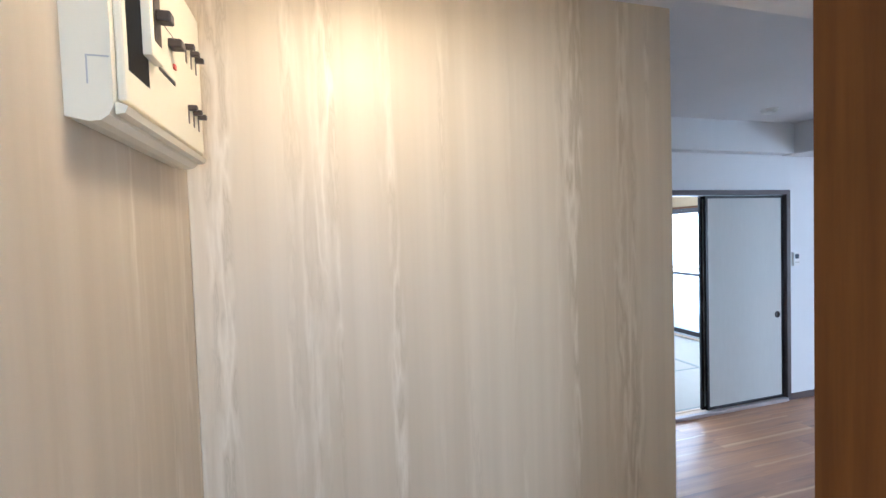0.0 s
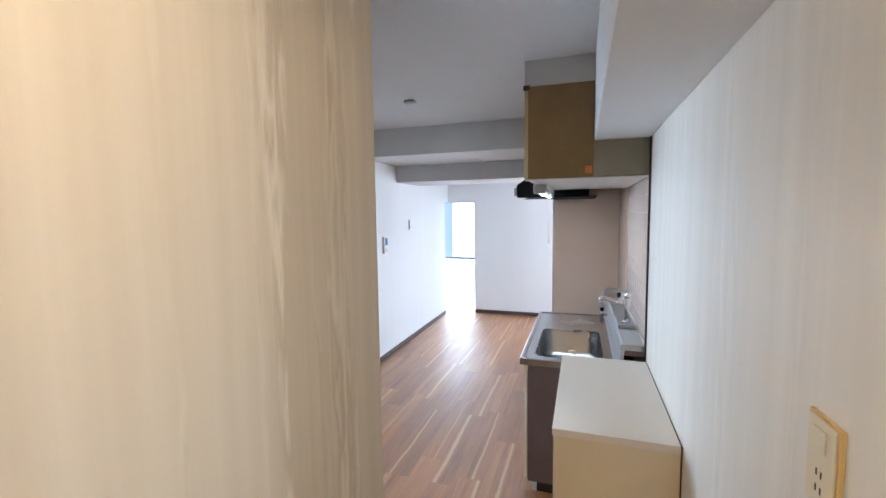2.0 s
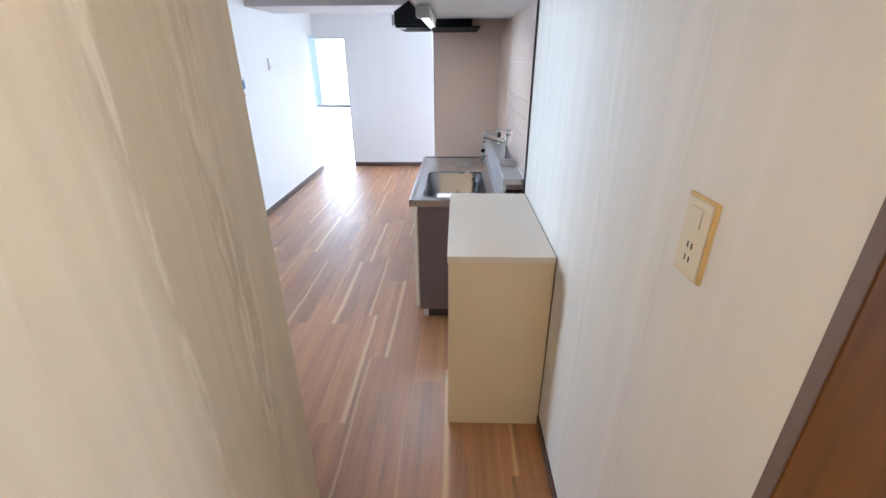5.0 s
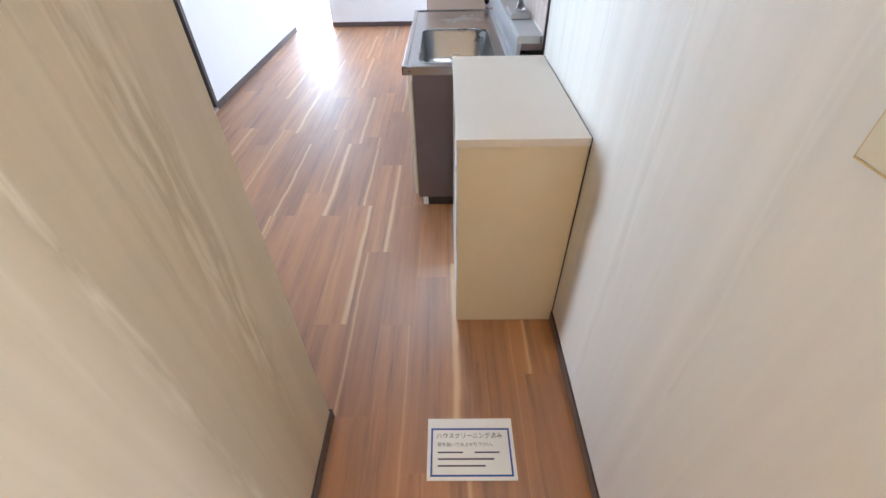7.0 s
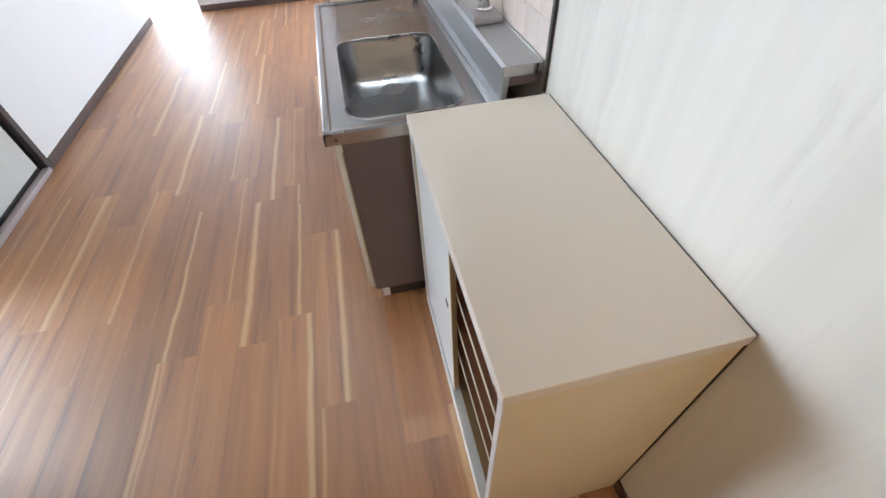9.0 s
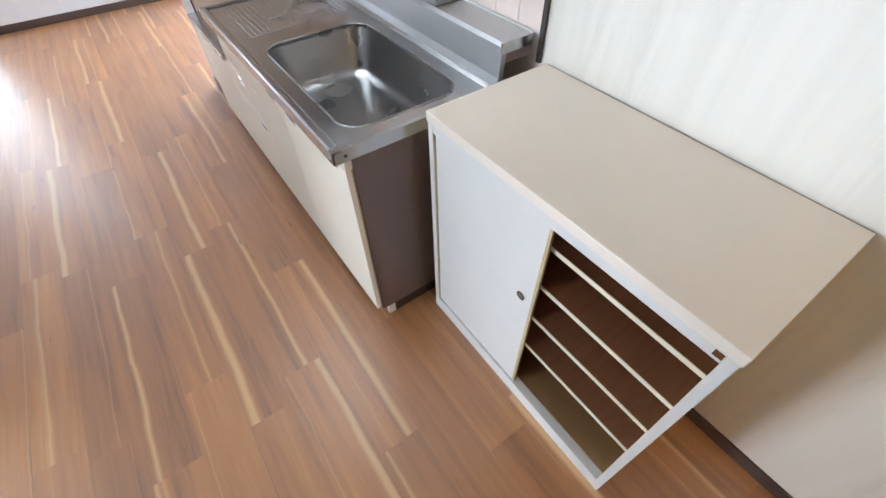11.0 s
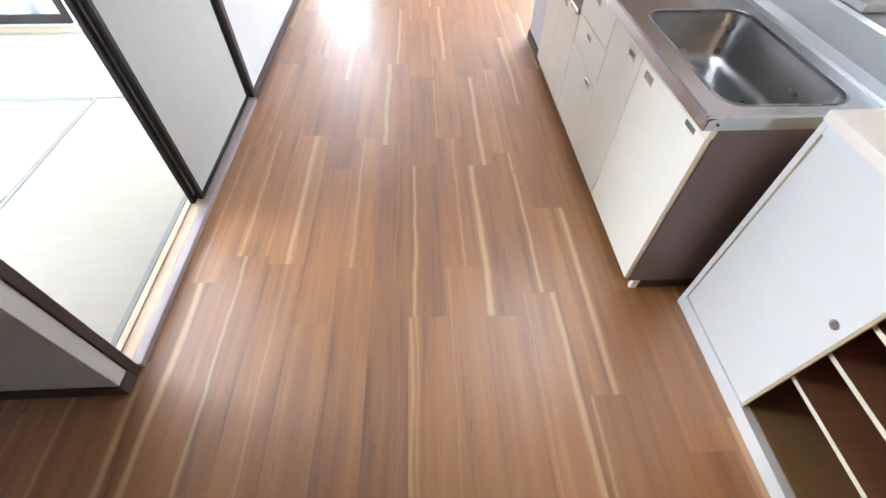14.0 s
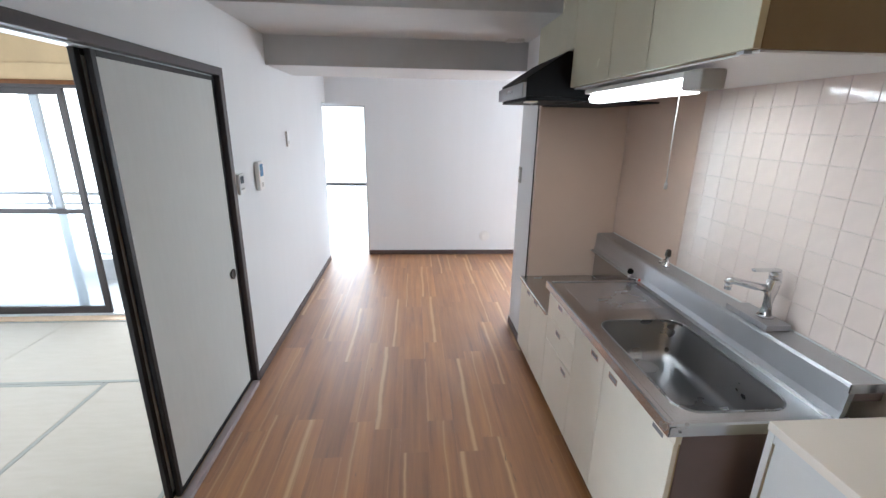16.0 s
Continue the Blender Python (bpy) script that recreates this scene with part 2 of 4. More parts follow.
M_CREAM = plain("cream_laminate", (0.86, 0.825, 0.72), 0.35, vary=0.02, grain=0.05)
M_CREAM_EDGE = plain("yellowed_door_edge", (0.52, 0.42, 0.24), 0.45, vary=0.1)
M_UPDOOR = plain("pale_green_cream_laminate", (0.66, 0.64, 0.49), 0.25, vary=0.02, grain=0.04)
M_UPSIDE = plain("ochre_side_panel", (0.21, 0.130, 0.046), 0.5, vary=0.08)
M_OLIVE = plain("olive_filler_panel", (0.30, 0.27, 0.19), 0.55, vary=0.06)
M_MAUVE = plain("mauve_brown_side_panel", (0.17, 0.125, 0.125), 0.4, vary=0.08)
M_LOWTOP = plain("cream_melamine_top", (0.77, 0.70, 0.62), 0.3, vary=0.02, grain=0.05, scale=2)
M_LOWSIDE = plain("cream_melamine_side", (0.76, 0.655, 0.46), 0.45, vary=0.04, scale=3)
M_LOWWHITE = plain("white_painted_door", (0.67, 0.665, 0.65), 0.35, vary=0.02)
M_LOWIN = plain("dark_brown_board", (0.29, 0.125, 0.06), 0.55, vary=0.15, stretch=(1, 8, 8))
M_OLIVEWOOD = plain("olive_brown_board", (0.27, 0.16, 0.07), 0.5, vary=0.12)
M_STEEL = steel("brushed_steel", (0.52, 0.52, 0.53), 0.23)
# basin's shade is in the colour: a darker copy of the deck steel
M_STEEL_B = steel("shaded_basin_steel", (0.36, 0.36, 0.37), 0.27, stretch=(20, 20, 20))
M_STEEL_U = steel("satin_upstand_steel", (0.54, 0.55, 0.57), 0.42)
M_CHROME = steel("chrome", (0.80, 0.80, 0.82), 0.08, stretch=(1, 1, 1))
M_TILE = plain("pink_glazed_tile", (0.79, 0.68, 0.625), 0.12, vary=0.04, grain=0.06, grain_scale=30)
M_GROUT = plain("pale_grout", (0.80, 0.72, 0.68), 0.8)
M_PANEL = plain("pink_beige_splash_panel", (0.66, 0.50, 0.405), 0.3, vary=0.03, scale=2)
M_BLACK = plain("black_enamel", (0.006, 0.006, 0.007), 0.55)
M_BLACK.node_tree.nodes["Principled BSDF"].inputs["Specular IOR Level"].default_value = 0.1
M_LACQ.node_tree.nodes["Principled BSDF"].inputs["Specular IOR Level"].default_value = 0.3
M_BROWN.node_tree.nodes["Principled BSDF"].inputs["Specular IOR Level"].default_value = 0.2
M_GREYMETAL = plain("grey_metal", (0.22, 0.22, 0.23), 0.35, metal=0.6)
M_PLASTIC = plain("white_plastic", (0.76, 0.76, 0.74), 0.35, vary=0.02)
M_IVORY = plain("ivory_plastic", (0.74, 0.68, 0.52), 0.35, vary=0.02, grain=0.05)
M_YELLOWED = plain("yellowed_plastic", (0.70, 0.50, 0.20), 0.4, vary=0.06)
M_GREYPL = plain("grey_plastic", (0.42, 0.41, 0.38), 0.4)
M_DKPL = plain("dark_plastic", (0.035, 0.025, 0.02), 0.4)
M_SCREEN = plain("dark_screen", (0.06, 0.08, 0.10), 0.15)
M_BLUESCR = plain("blue_screen", (0.07, 0.20, 0.36), 0.2)
M_RED = plain("red_paint", (0.55, 0.08, 0.05), 0.4)
M_ORANGE = plain("orange_sticker", (0.62, 0.20, 0.05), 0.5)
M_SASH = plain("bronze_sash", (0.030, 0.022, 0.020), 0.5, vary=0.1)
M_SASH2 = plain("pale_sash", (0.36, 0.40, 0.43), 0.4, vary=0.05)
M_ALU = plain("aluminium_rail", (0.55, 0.57, 0.58), 0.35, metal=0.3)
M_CONC = plain("pale_concrete", (0.55, 0.56, 0.56), 0.8, vary=0.1, grain=0.4)
M_BLUEBLD = plain("blue_grey_facade", (0.88, 0.88, 0.84), 0.8)
M_GLASS = glass_mat("clear_glass")
# tint of the far door's panes is added to dim outdoor glare
M_DOORGLASS = glass_mat("dimmed_door_glass", 0.0, (0.85, 0.87, 0.88))
M_DOORFROST = glass_mat("dimmed_frosted_glass", 0.4, (0.85, 0.87, 0.88))
M_FROST = glass_mat("frosted_glass", 0.45, (0.93, 0.97, 1.0))
M_PAPERSHEET = plain("printed_sheet", (0.88, 0.88, 0.88), 0.7, vary=0.01)
M_BLUEINK = plain("blue_ink", (0.03, 0.10, 0.42), 0.7)
M_INK = plain("dark_ink", (0.05, 0.06, 0.12), 0.7)
M_GLOW = emit("overcast_distance", (0.93, 0.97, 1.0), GLOW)
M_TUBE = emit("lit_tube", (0.96, 1.0, 0.97), 8.0)
M_DOME = emit("lit_dome", (1.0, 0.72, 0.40), 4.0)
M_GROUND = plain("grey_ground", (0.25, 0.25, 0.25), 0.9, scale=0.4, vary=0.15)

# ---- builders ----


def part(name, bm, material, parent=None, label=""):
    me = bpy.data.meshes.new(name)
    bm.to_mesh(me)
    bm.free()
    me.materials.append(material)
    ob = new(name, me)
    if parent is not None:
        ob.parent = parent
        ob.matrix_parent_inverse = parent.matrix_world.inverted()
    if label:
        ob["label"] = label
    return ob


def smooth(ob):
    for p in ob.data.polygons:
        p.use_smooth = len(p.vertices) < 5
    return ob


def thing(name, at, label, category, group="", kind=""):
    ob = new(name)
    ob.empty_display_size = 0.05
    ob.location = at
    bpy.context.view_layer.update()
    return tagged(ob, label, category, group, kind)


def box_bm(x0, x1, y0, y1, z0, z1, bev=0.0, segs=2, bm=None):
    own = bm is None
    if own:
        bm = bmesh.new()
    r = bmesh.ops.create_cube(bm, size=1.0)
    for v in r["verts"]:
        v.co = Vector(((x0 + x1) / 2 + v.co.x * (x1 - x0), (y0 + y1) / 2 + v.co.y * (y1 - y0), (z0 + z1) / 2 + v.co.z * (z1 - z0)))
    if bev:
        es = list({e for v in r["verts"] for e in v.link_edges})
        bmesh.ops.bevel(bm, geom=es, offset=bev, segments=segs, affect='EDGES', profile=0.5)
    return bm


def box(name, dims, material, parent=None, bev=0.003, label="", kind="", category=""):
    ob = part(name, box_bm(*dims, bev), material, parent, label)
    if kind or category:
        tagged(ob, label, category, "", kind)
    return ob


def wall(name, dims, material, label="", bev=0.0):
    return box(name, dims, material, None, bev, label, "structure", "wall")


def tube_bm(pts, radius, segs=12, bm=None, caps=True):
    """A round bar along a list of points."""
    bm = bm or bmesh.new()
    pts = [Vector(p) for p in pts]
    rings = []
    for i, p in enumerate(pts):
        d = (pts[min(i + 1, len(pts) - 1)] - pts[max(i - 1, 0)]).normalized()
        q = d.to_track_quat('Z', 'Y')
        r = radius[i] if isinstance(radius, (list, tuple)) else radius
        rings.append([bm.verts.new(p + q @ Vector((math.cos(a) * r, math.sin(a) * r, 0))) for a in [2 * math.pi * k / segs for k in range(segs)]])
    for a, b in zip(rings, rings[1:]):
        for k in range(segs):
            bm.faces.new((a[k], a[(k + 1) % segs], b[(k + 1) % segs], b[k]))
    if caps:
        bm.faces.new(rings[0][::-1])
        bm.faces.new(rings[-1])
    return bm


def prism_bm(poly, axis, a, b, bm=None):
    """Extrudes a polygon of 2D points between a and b along an axis ('x', 'y' or 'z')."""
    bm = bm or bmesh.new()

    def place(p, t):
        return {'x': (t, p[0], p[1]), 'y': (p[0], t, p[1]), 'z': (p[0], p[1], t)}[axis]
    va = [bm.verts.new(place(p, a)) for p in poly]
    vb = [bm.verts.new(place(p, b)) for p in poly]
    n = len(poly)
    bm.faces.new(va[::-1])
    bm.faces.new(vb)
    for i in range(n):
        bm.faces.new((va[i], va[(i + 1) % n], vb[(i + 1) % n], vb[i]))
    bmesh.ops.recalc_face_normals(bm, faces=bm.faces[:])
    return bm


def rounded(x0, x1, y0, y1, r, n=6):
    pts = []
    for cx, cy, a0 in ((x1 - r, y1 - r, 0), (x0 + r, y1 - r, 90), (x0 + r, y0 + r, 180), (x1 - r, y0 + r, 270)):
        for k in range(n + 1):
            a = radians(a0 + 90 * k / n)
            pts.append((cx + r * math.cos(a), cy + r * math.sin(a)))
    return pts

# ---- large structure ----
XL, YF, CEIL = -2.46, 5.20, 2.49
FY0, FY1 = 0.635, 2.366          # opening of the paper doors in the left wall
HALL_C = 2.395

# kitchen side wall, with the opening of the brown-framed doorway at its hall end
wall("wall_east_hall", (0.0, 0.12, -1.115, 0.865, 0.0, 2.55), M_PAPER_R, "wood-figured wallpaper wall beside the low cabinet, lightened as if lit")
wall("wall_east_tiled", (0.0075, 0.12, 0.865, 3.25, 0.0, 2.55), M_GROUT, "pale grout backing of the kitchen tile wall")
wall("wall_east_over_door", (0.0, 0.12, -2.0, -1.115, 2.02, 2.55), M_PAPER_R)
wall("wall_breaker", (-1.0, 1.6, -2.12, -2.0, 0.0, 2.55), M_PAPER, "cream wood-figured wallpaper wall behind the breaker panel, lamp warmth in its colour")
wall("wall_partition", (-0.99, -0.88, -2.0, -0.454, 0.0, 2.55), M_PAPER, "cream wood-figured partition wall in the hall, lamp warmth in its colour", bev=0.004)
wall("wall_side_room_north", (0.12, 1.6, -1.10, -1.0, 0.0, 2.55), M_BROWN)
# window_3 is an unseen opening, added so cool light reaches the hall
for nm, y0, y1, z0, z1 in (("south", -2.0, -1.85, 0.0, 2.55), ("north", -1.25, -1.10, 0.0, 2.55), ("sill", -1.85, -1.25, 0.0, 1.0), ("head", -1.85, -1.25, 1.9, 2.55)):
    wall("wall_side_room_east_" + nm, (1.5, 1.6, y0, y1, z0, z1), M_PAPER)
w3 = thing("window_3", (1.55, -1.55, 1.0), "unseen frosted side room window added to light the hall", "window", kind="structure")
for nm, d in (("frame_side", (1.53, 1.57, -1.85, -1.825, 1.0, 1.9)), ("frame_side", (1.53, 1.57, -1.275, -1.25, 1.0, 1.9)), ("frame_head", (1.53, 1.57, -1.825, -1.275, 1.875, 1.9)), ("frame_foot", (1.53, 1.57, -1.825, -1.275, 1.0, 1.025))):
    box(nm, d, M_ALU, w3, 0.002)
box("pane", (1.548, 1.553, -1.825, -1.275, 1.025, 1.875), M_FROST, w3, 0.0).visible_shadow = False
# passage behind the partition
wall("wall_passage_west", (-3.9, -3.8, -2.12, 0.46, 0.0, 2.55), M_WHITE)
wall("wall_passage_south", (-3.8, -1.0, -2.12, -2.02, 0.0, 2.55), M_WHITE)
wall("wall_room_south", (-5.9, XL, 0.545, FY0 - 0.035, 0.0, 2.55), M_WHITE, "white wall end beside the paper doors", bev=0.003)
# left wall
wall("wall_west_over_doors", (XL - 0.12, XL, FY0 - 0.034, FY1 + 0.047, 1.925, 2.55), M_WHITE, "white wallpaper wall above the paper doors")
LW1 = 4.99                       # the left wall stops short of the far wall
wall("wall_west", (XL - 0.12, XL, FY1 + 0.048, LW1, 0.0, 2.55), M_WHITE, "white wallpaper wall with room controls")
# far wall with the glazed door
DX0, DX1, DZ = -3.30, -2.0, 1.845
wall("wall_west_header", (XL - 0.12, XL, LW1, YF, 1.87, 2.55), M_WHITE)
box("wall_end_casing", (XL - 0.122, XL + 0.004, LW1 + 0.0005, LW1 + 0.016, 0.0, 1.87), M_ALU, None, 0.002, "thin pale casing on the wall end", "structure", "trim")
box("header_casing", (XL - 0.122, XL + 0.004, LW1 + 0.0165, YF - 0.001, 1.852, 1.8695), M_ALU, None, 0.002, "thin pale casing", "structure", "trim")
wall("wall_bay_south", (-3.40, XL - 0.121, LW1 - 0.07, LW1, 0.0, 2.55), M_WHITE)
wall("wall_bay_west", (-3.40, -3.30, LW1, YF + 0.15, 0.0, 2.55), M_WHITE)
wall("wall_north", (DX1, 0.35, YF, YF + 0.15, 0.0, 2.55), M_WHITE, "white wallpaper far wall with a vent cap")
wall("wall_north_over_window", (0.35, 3.3, YF, YF + 0.15, 2.0, 2.55), M_WHITE)
wall("wall_north_end", (3.3, 3.5, YF, YF + 0.15, 0.0, 2.55), M_WHITE)
wall("wall_north_over_door", (DX0, DX1, YF, YF + 0.15, DZ, 2.55), M_WHITE)
wall("wall_alcove_east", (3.4, 3.5, 3.13, YF, 0.0, 2.55), M_WHITE)
wall("wall_alcove_south", (0.12, 3.4, 3.13, 3.25, 0.0, 2.55), M_WHITE)
aw = thing("window_2", (1.8, YF + 0.07, 0.0), "aluminium balcony window lighting the side of the room", "window", kind="structure")
for nm, d in (("frame_side", (0.35, 0.40, YF + 0.04, YF + 0.10, 0.0, 2.0)), ("frame_side", (3.25, 3.30, YF + 0.04, YF + 0.10, 0.0, 2.0)), ("frame_middle", (1.80, 1.86, YF + 0.04, YF + 0.10, 0.0, 2.0)),
              ("frame_head", (0.40, 3.25, YF + 0.04, YF + 0.10, 1.95, 2.0)), ("frame_foot", (0.40, 3.25, YF + 0.04, YF + 0.10, 0.0, 0.05))):
    box(nm, d, M_ALU, aw, 0.003)
# pier at the end of the kitchen
wall("wall_pier", (-0.60, 0.012, 2.775, 3.20, 0.0, 2.55), M_WHITE, "white wallpaper pier at the end of the kitchen", bev=0.003)
wall("splash_panel_end", (-0.60, 0.0, 2.735, 2.772, 0.60, 2.03), M_PANEL, "pinkish beige splash panel on the pier", bev=0.002)
wall("pier_corner_strip", (-0.606, -0.598, 2.768, 2.782, 0.03, 2.03), M_SASH, "thin dark corner strip", bev=0.001)

# ceilings, beams, boxed duct
wall("ceiling", (-5.9, 3.5, -0.432, YF, CEIL, CEIL + 0.1), M_CEIL, "pale grey papered ceiling")
wall("ceiling_hall", (-3.9, 1.6, -2.12, -0.434, HALL_C, HALL_C + 0.19), M_CEIL, "pale hall ceiling")
wall("beam_near", (XL, 0.011, 2.32, 3.16, 2.225, CEIL), M_BEAM, "grey papered ceiling beam", bev=0.003)
wall("beam_far", (XL, -0.60, 3.16, 3.88, 2.032, CEIL), M_BEAM, "lower grey papered ceiling beam", bev=0.003)
wall("beam_west", (XL, -2.355, -0.43, 2.32, 2.235, CEIL), M_WHITE, "papered beam along the wall top", bev=0.003)
wall("duct_box", (-0.272, -0.001, -1.99, 0.90, 2.032, HALL_C - 0.001), M_WHITE, "white boxed duct along the wall top", bev=0.002)
wall("duct_box_upper", (-0.272, -0.001, -0.43, 0.90, HALL_C - 0.001, CEIL - 0.001), M_WHITE)
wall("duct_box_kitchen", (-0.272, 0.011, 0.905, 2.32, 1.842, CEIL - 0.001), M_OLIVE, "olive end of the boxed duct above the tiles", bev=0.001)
wall("duct_box_underside", (-0.622, 0.0, 0.918, 2.10, 1.835, 1.8405), M_PLASTIC, "pale board under the wall cabinet")
wall("filler_over_cabinet", (-0.643, -0.273, 0.914, 2.32, 2.350, CEIL - 0.001), M_BEAM, "grey filler above the wall cabinet")
wall("tile_edge_strip", (-0.010, -0.0005, 0.855, 0.871, 0.86, 2.03), M_DKPL, "thin dark strip where tiles meet wallpaper", bev=0.001)

# skirtings
wall("baseboard_west", (XL, XL + 0.009, FY1 + 0.0465, LW1 - 0.001, 0.0, 0.06), M_BASE, "dark grey-brown baseboard", bev=0.002)
wall("baseboard_north", (DX1, 0.35, YF - 0.009, YF, 0.0, 0.06), M_BASE, "dark grey-brown baseboard", bev=0.002)
wall("baseboard_pier", (-0.609, -0.60, 2.80, 3.21, 0.0, 0.06), M_BASE, "dark grey-brown baseboard", bev=0.002)
wall("baseboard_east", (-0.008, 0.0, -1.08, 0.855, 0.0, 0.055), M_BASE, "dark grey-brown baseboard", bev=0.002)
wall("baseboard_partition", (-0.88, -0.872, -1.99, -0.452, 0.0, 0.055), M_BASE, "dark grey-brown baseboard", bev=0.002)
wall("baseboard_partition_end", (-0.99, -0.872, -0.454, -0.446, 0.0, 0.055), M_BASE, "", bev=0.002)
wall("baseboard_wall_end", (XL + 0.0005, XL + 0.009, 0.537, FY0 - 0.036, 0.0, 0.06), M_BASE, "dark grey-brown baseboard", bev=0.002)
wall("baseboard_wall_end_side", (-3.8, XL, 0.537, 0.545, 0.0, 0.06), M_BASE, "", bev=0.002)

# doorway in the kitchen side wall
door_frame = thing("door_1", (0.06, -1.12, 0), "red-brown door frame with a greyed casing", "door frame", kind="structure")
box("casing", (-0.004, 0.0, -1.1150, -1.0945, 0.0, 2.06), M_CASING, door_frame, 0.001, "greyed brown casing")
box("jamb", (-0.003, 0.135, -1.1185, -1.1152, 0.0, 2.02), M_BROWN, door_frame, 0.001)
box("head_casing", (-0.014, 0.0, -1.99, -1.114, 2.015, 2.06), M_CASING, door_frame, 0.003)

# frame round the paper doors
fr = thing("sliding_door_frame", (XL, FY0, 0), "greyed brown timber frame of the paper doors", "door frame", kind="structure")
box("head", (XL - 0.125, XL + 0.008, FY0 - 0.034, FY1 + 0.046, 1.885, 1.925), M_FRAME, fr, 0.003)
box("near_post", (XL - 0.125, XL + 0.008, FY0 - 0.034, FY0, 0.0, 1.885), M_FRAME, fr, 0.003)
box("far_post", (XL - 0.125, XL + 0.008, FY1, FY1 + 0.046, 0.0, 1.885), M_FRAME, fr, 0.003)
box("sill_face", (XL - 0.018, XL + 0.020, FY0, FY1, 0.0, 0.030), M_SILL_P, fr, 0.004, "greyed front edge of the sill")
for i in range(3):
    box("sill_rib", (XL - 0.046 - i * 0.027, XL - 0.0195 - i * 0.027, FY0, FY1, 0.0, 0.027 if i % 2 == 0 else 0.022), M_SILL, fr, 0.002, "bare wood sill groove")
box("head_groove", (XL - 0.085, XL - 0.03, FY0, FY1, 1.879, 1.8845), M_ALU, fr, 0.001, "shiny top track")

# Japanese-style room
TY = 3.38
wall("floor_mat_room", (-5.8, XL - 0.1, 0.60, TY + 0.02, -0.10, -0.02), M_SILL)
# the west wall's opening is unseen, left for the added fill light
wall("wall_mat_room_west", (-5.9, -5.8, 0.60, 1.28, 0.0, 2.55), M_SAND, "sand plaster wall")
wall("wall_mat_room_west_end", (-5.9, -5.8, 3.02, TY, 0.0, 2.55), M_SAND)
wall("wall_mat_room_west_sill", (-5.9, -5.8, 1.28, 3.02, 0.0, 0.28), M_SAND)
wall("wall_mat_room_west_head", (-5.9, -5.8, 1.28, 3.02, 1.92, 2.55), M_SAND)
wall("wall_mat_room_over_window", (-5.8, XL - 0.12, TY, TY + 0.12, 2.03, 2.55), M_SAND, "sand plaster wall over the window")
wall("wall_mat_room_window_band", (-5.8, XL - 0.12, TY - 0.012, TY + 0.12, 1.90, 2.03), M_SAND, "pale board over the window", bev=0.003)
wall("wall_mat_room_window_east", (-3.10, XL - 0.12, TY, TY + 0.12, 0.0, 1.90), M_SAND)
wall("picture_rail", (-5.8, XL - 0.12, TY - 0.025, TY - 0.0125, 1.885, 1.915), M_BROWN, "red-brown head trim above the window", bev=0.003)
wall("window_threshold", (-5.8, -3.10, TY - 0.07, TY + 0.10, -0.02, 0.030), M_SILL, "bare wood window threshold", bev=0.003)

# sliding balcony window, one sash pushed open
win = thing("window_1", (-4.5, TY, 0.03), "bronze sliding balcony window pushed half open", "window", kind="structure")
box("outer_frame_head", (-5.75, -3.12, TY, TY + 0.09, 1.862, 1.90), M_SASH, win, 0.003)
box("outer_frame_foot", (-5.75, -3.12, TY + 0.005, TY + 0.09, 0.0305, 0.05), M_ALU, win, 0.003)


def sash(parent, x0, x1, y, stile, mat):
    s = part("sash", box_bm(x0, x0 + stile, y, y + 0.03, 0.05, 1.862, 0.003), mat, parent)
    box("meeting_stile", (x1 - stile, x1, y, y + 0.03, 0.05, 1.862), mat, s)
    box("top_rail", (x0 + stile, x1 - stile, y, y + 0.03, 1.815, 1.862), mat, s)
    box("bottom_rail", (x0 + stile, x1 - stile, y, y + 0.03, 0.05, 0.115), mat, s)
    box("middle_rail", (x0 + stile, x1 - stile, y, y + 0.03, 0.915, 0.955), mat, s)
    for nm, a, b, gm in (("upper_pane", 0.955, 1.815, M_GLASS), ("lower_pane", 0.115, 0.915, M_FROST)):
        g = box(nm, (x0 + stile, x1 - stile, y + 0.012, y + 0.017, a, b), gm, s, 0.0)
        g.visible_shadow = False


sash(win, -4.98, -4.02, TY + 0.012, 0.045, M_SASH)
sash(win, -5.72, -4.235, TY + 0.052, 0.060, M_SASH2)

# far glazed door beside the wall
fd = thing("door_2", (-2.23, YF + 0.06, 0), "glazed aluminium balcony door in the far wall", "glazed door", kind="structure")
box("frame_west", (DX0, DX0 + 0.018, YF + 0.005, YF + 0.10, 0.0, DZ), M_ALU, fd, 0.002)
box("frame_east", (DX1 - 0.014, DX1, YF - 0.004, YF + 0.10, 0.0, DZ), M_ALU, fd, 0.002)
box("frame_head", (DX0 + 0.018, DX1 - 0.014, YF + 0.002, YF + 0.10, DZ - 0.02, DZ), M_ALU, fd, 0.002)
box("middle_rail", (DX0 + 0.018, DX1 - 0.014, YF + 0.05, YF + 0.085, 0.885, 0.925), M_GREYMETAL, fd, 0.002)
for nm, a, b, gm in (("upper_pane", 0.925, DZ - 0.02, M_DOORGLASS), ("lower_pane", 0.02, 0.885, M_DOORFROST)):
    g = box(nm, (DX0 + 0.018, DX1 - 0.014, YF + 0.064, YF + 0.069, a, b), gm, fd, 0.0)
    g.visible_shadow = False

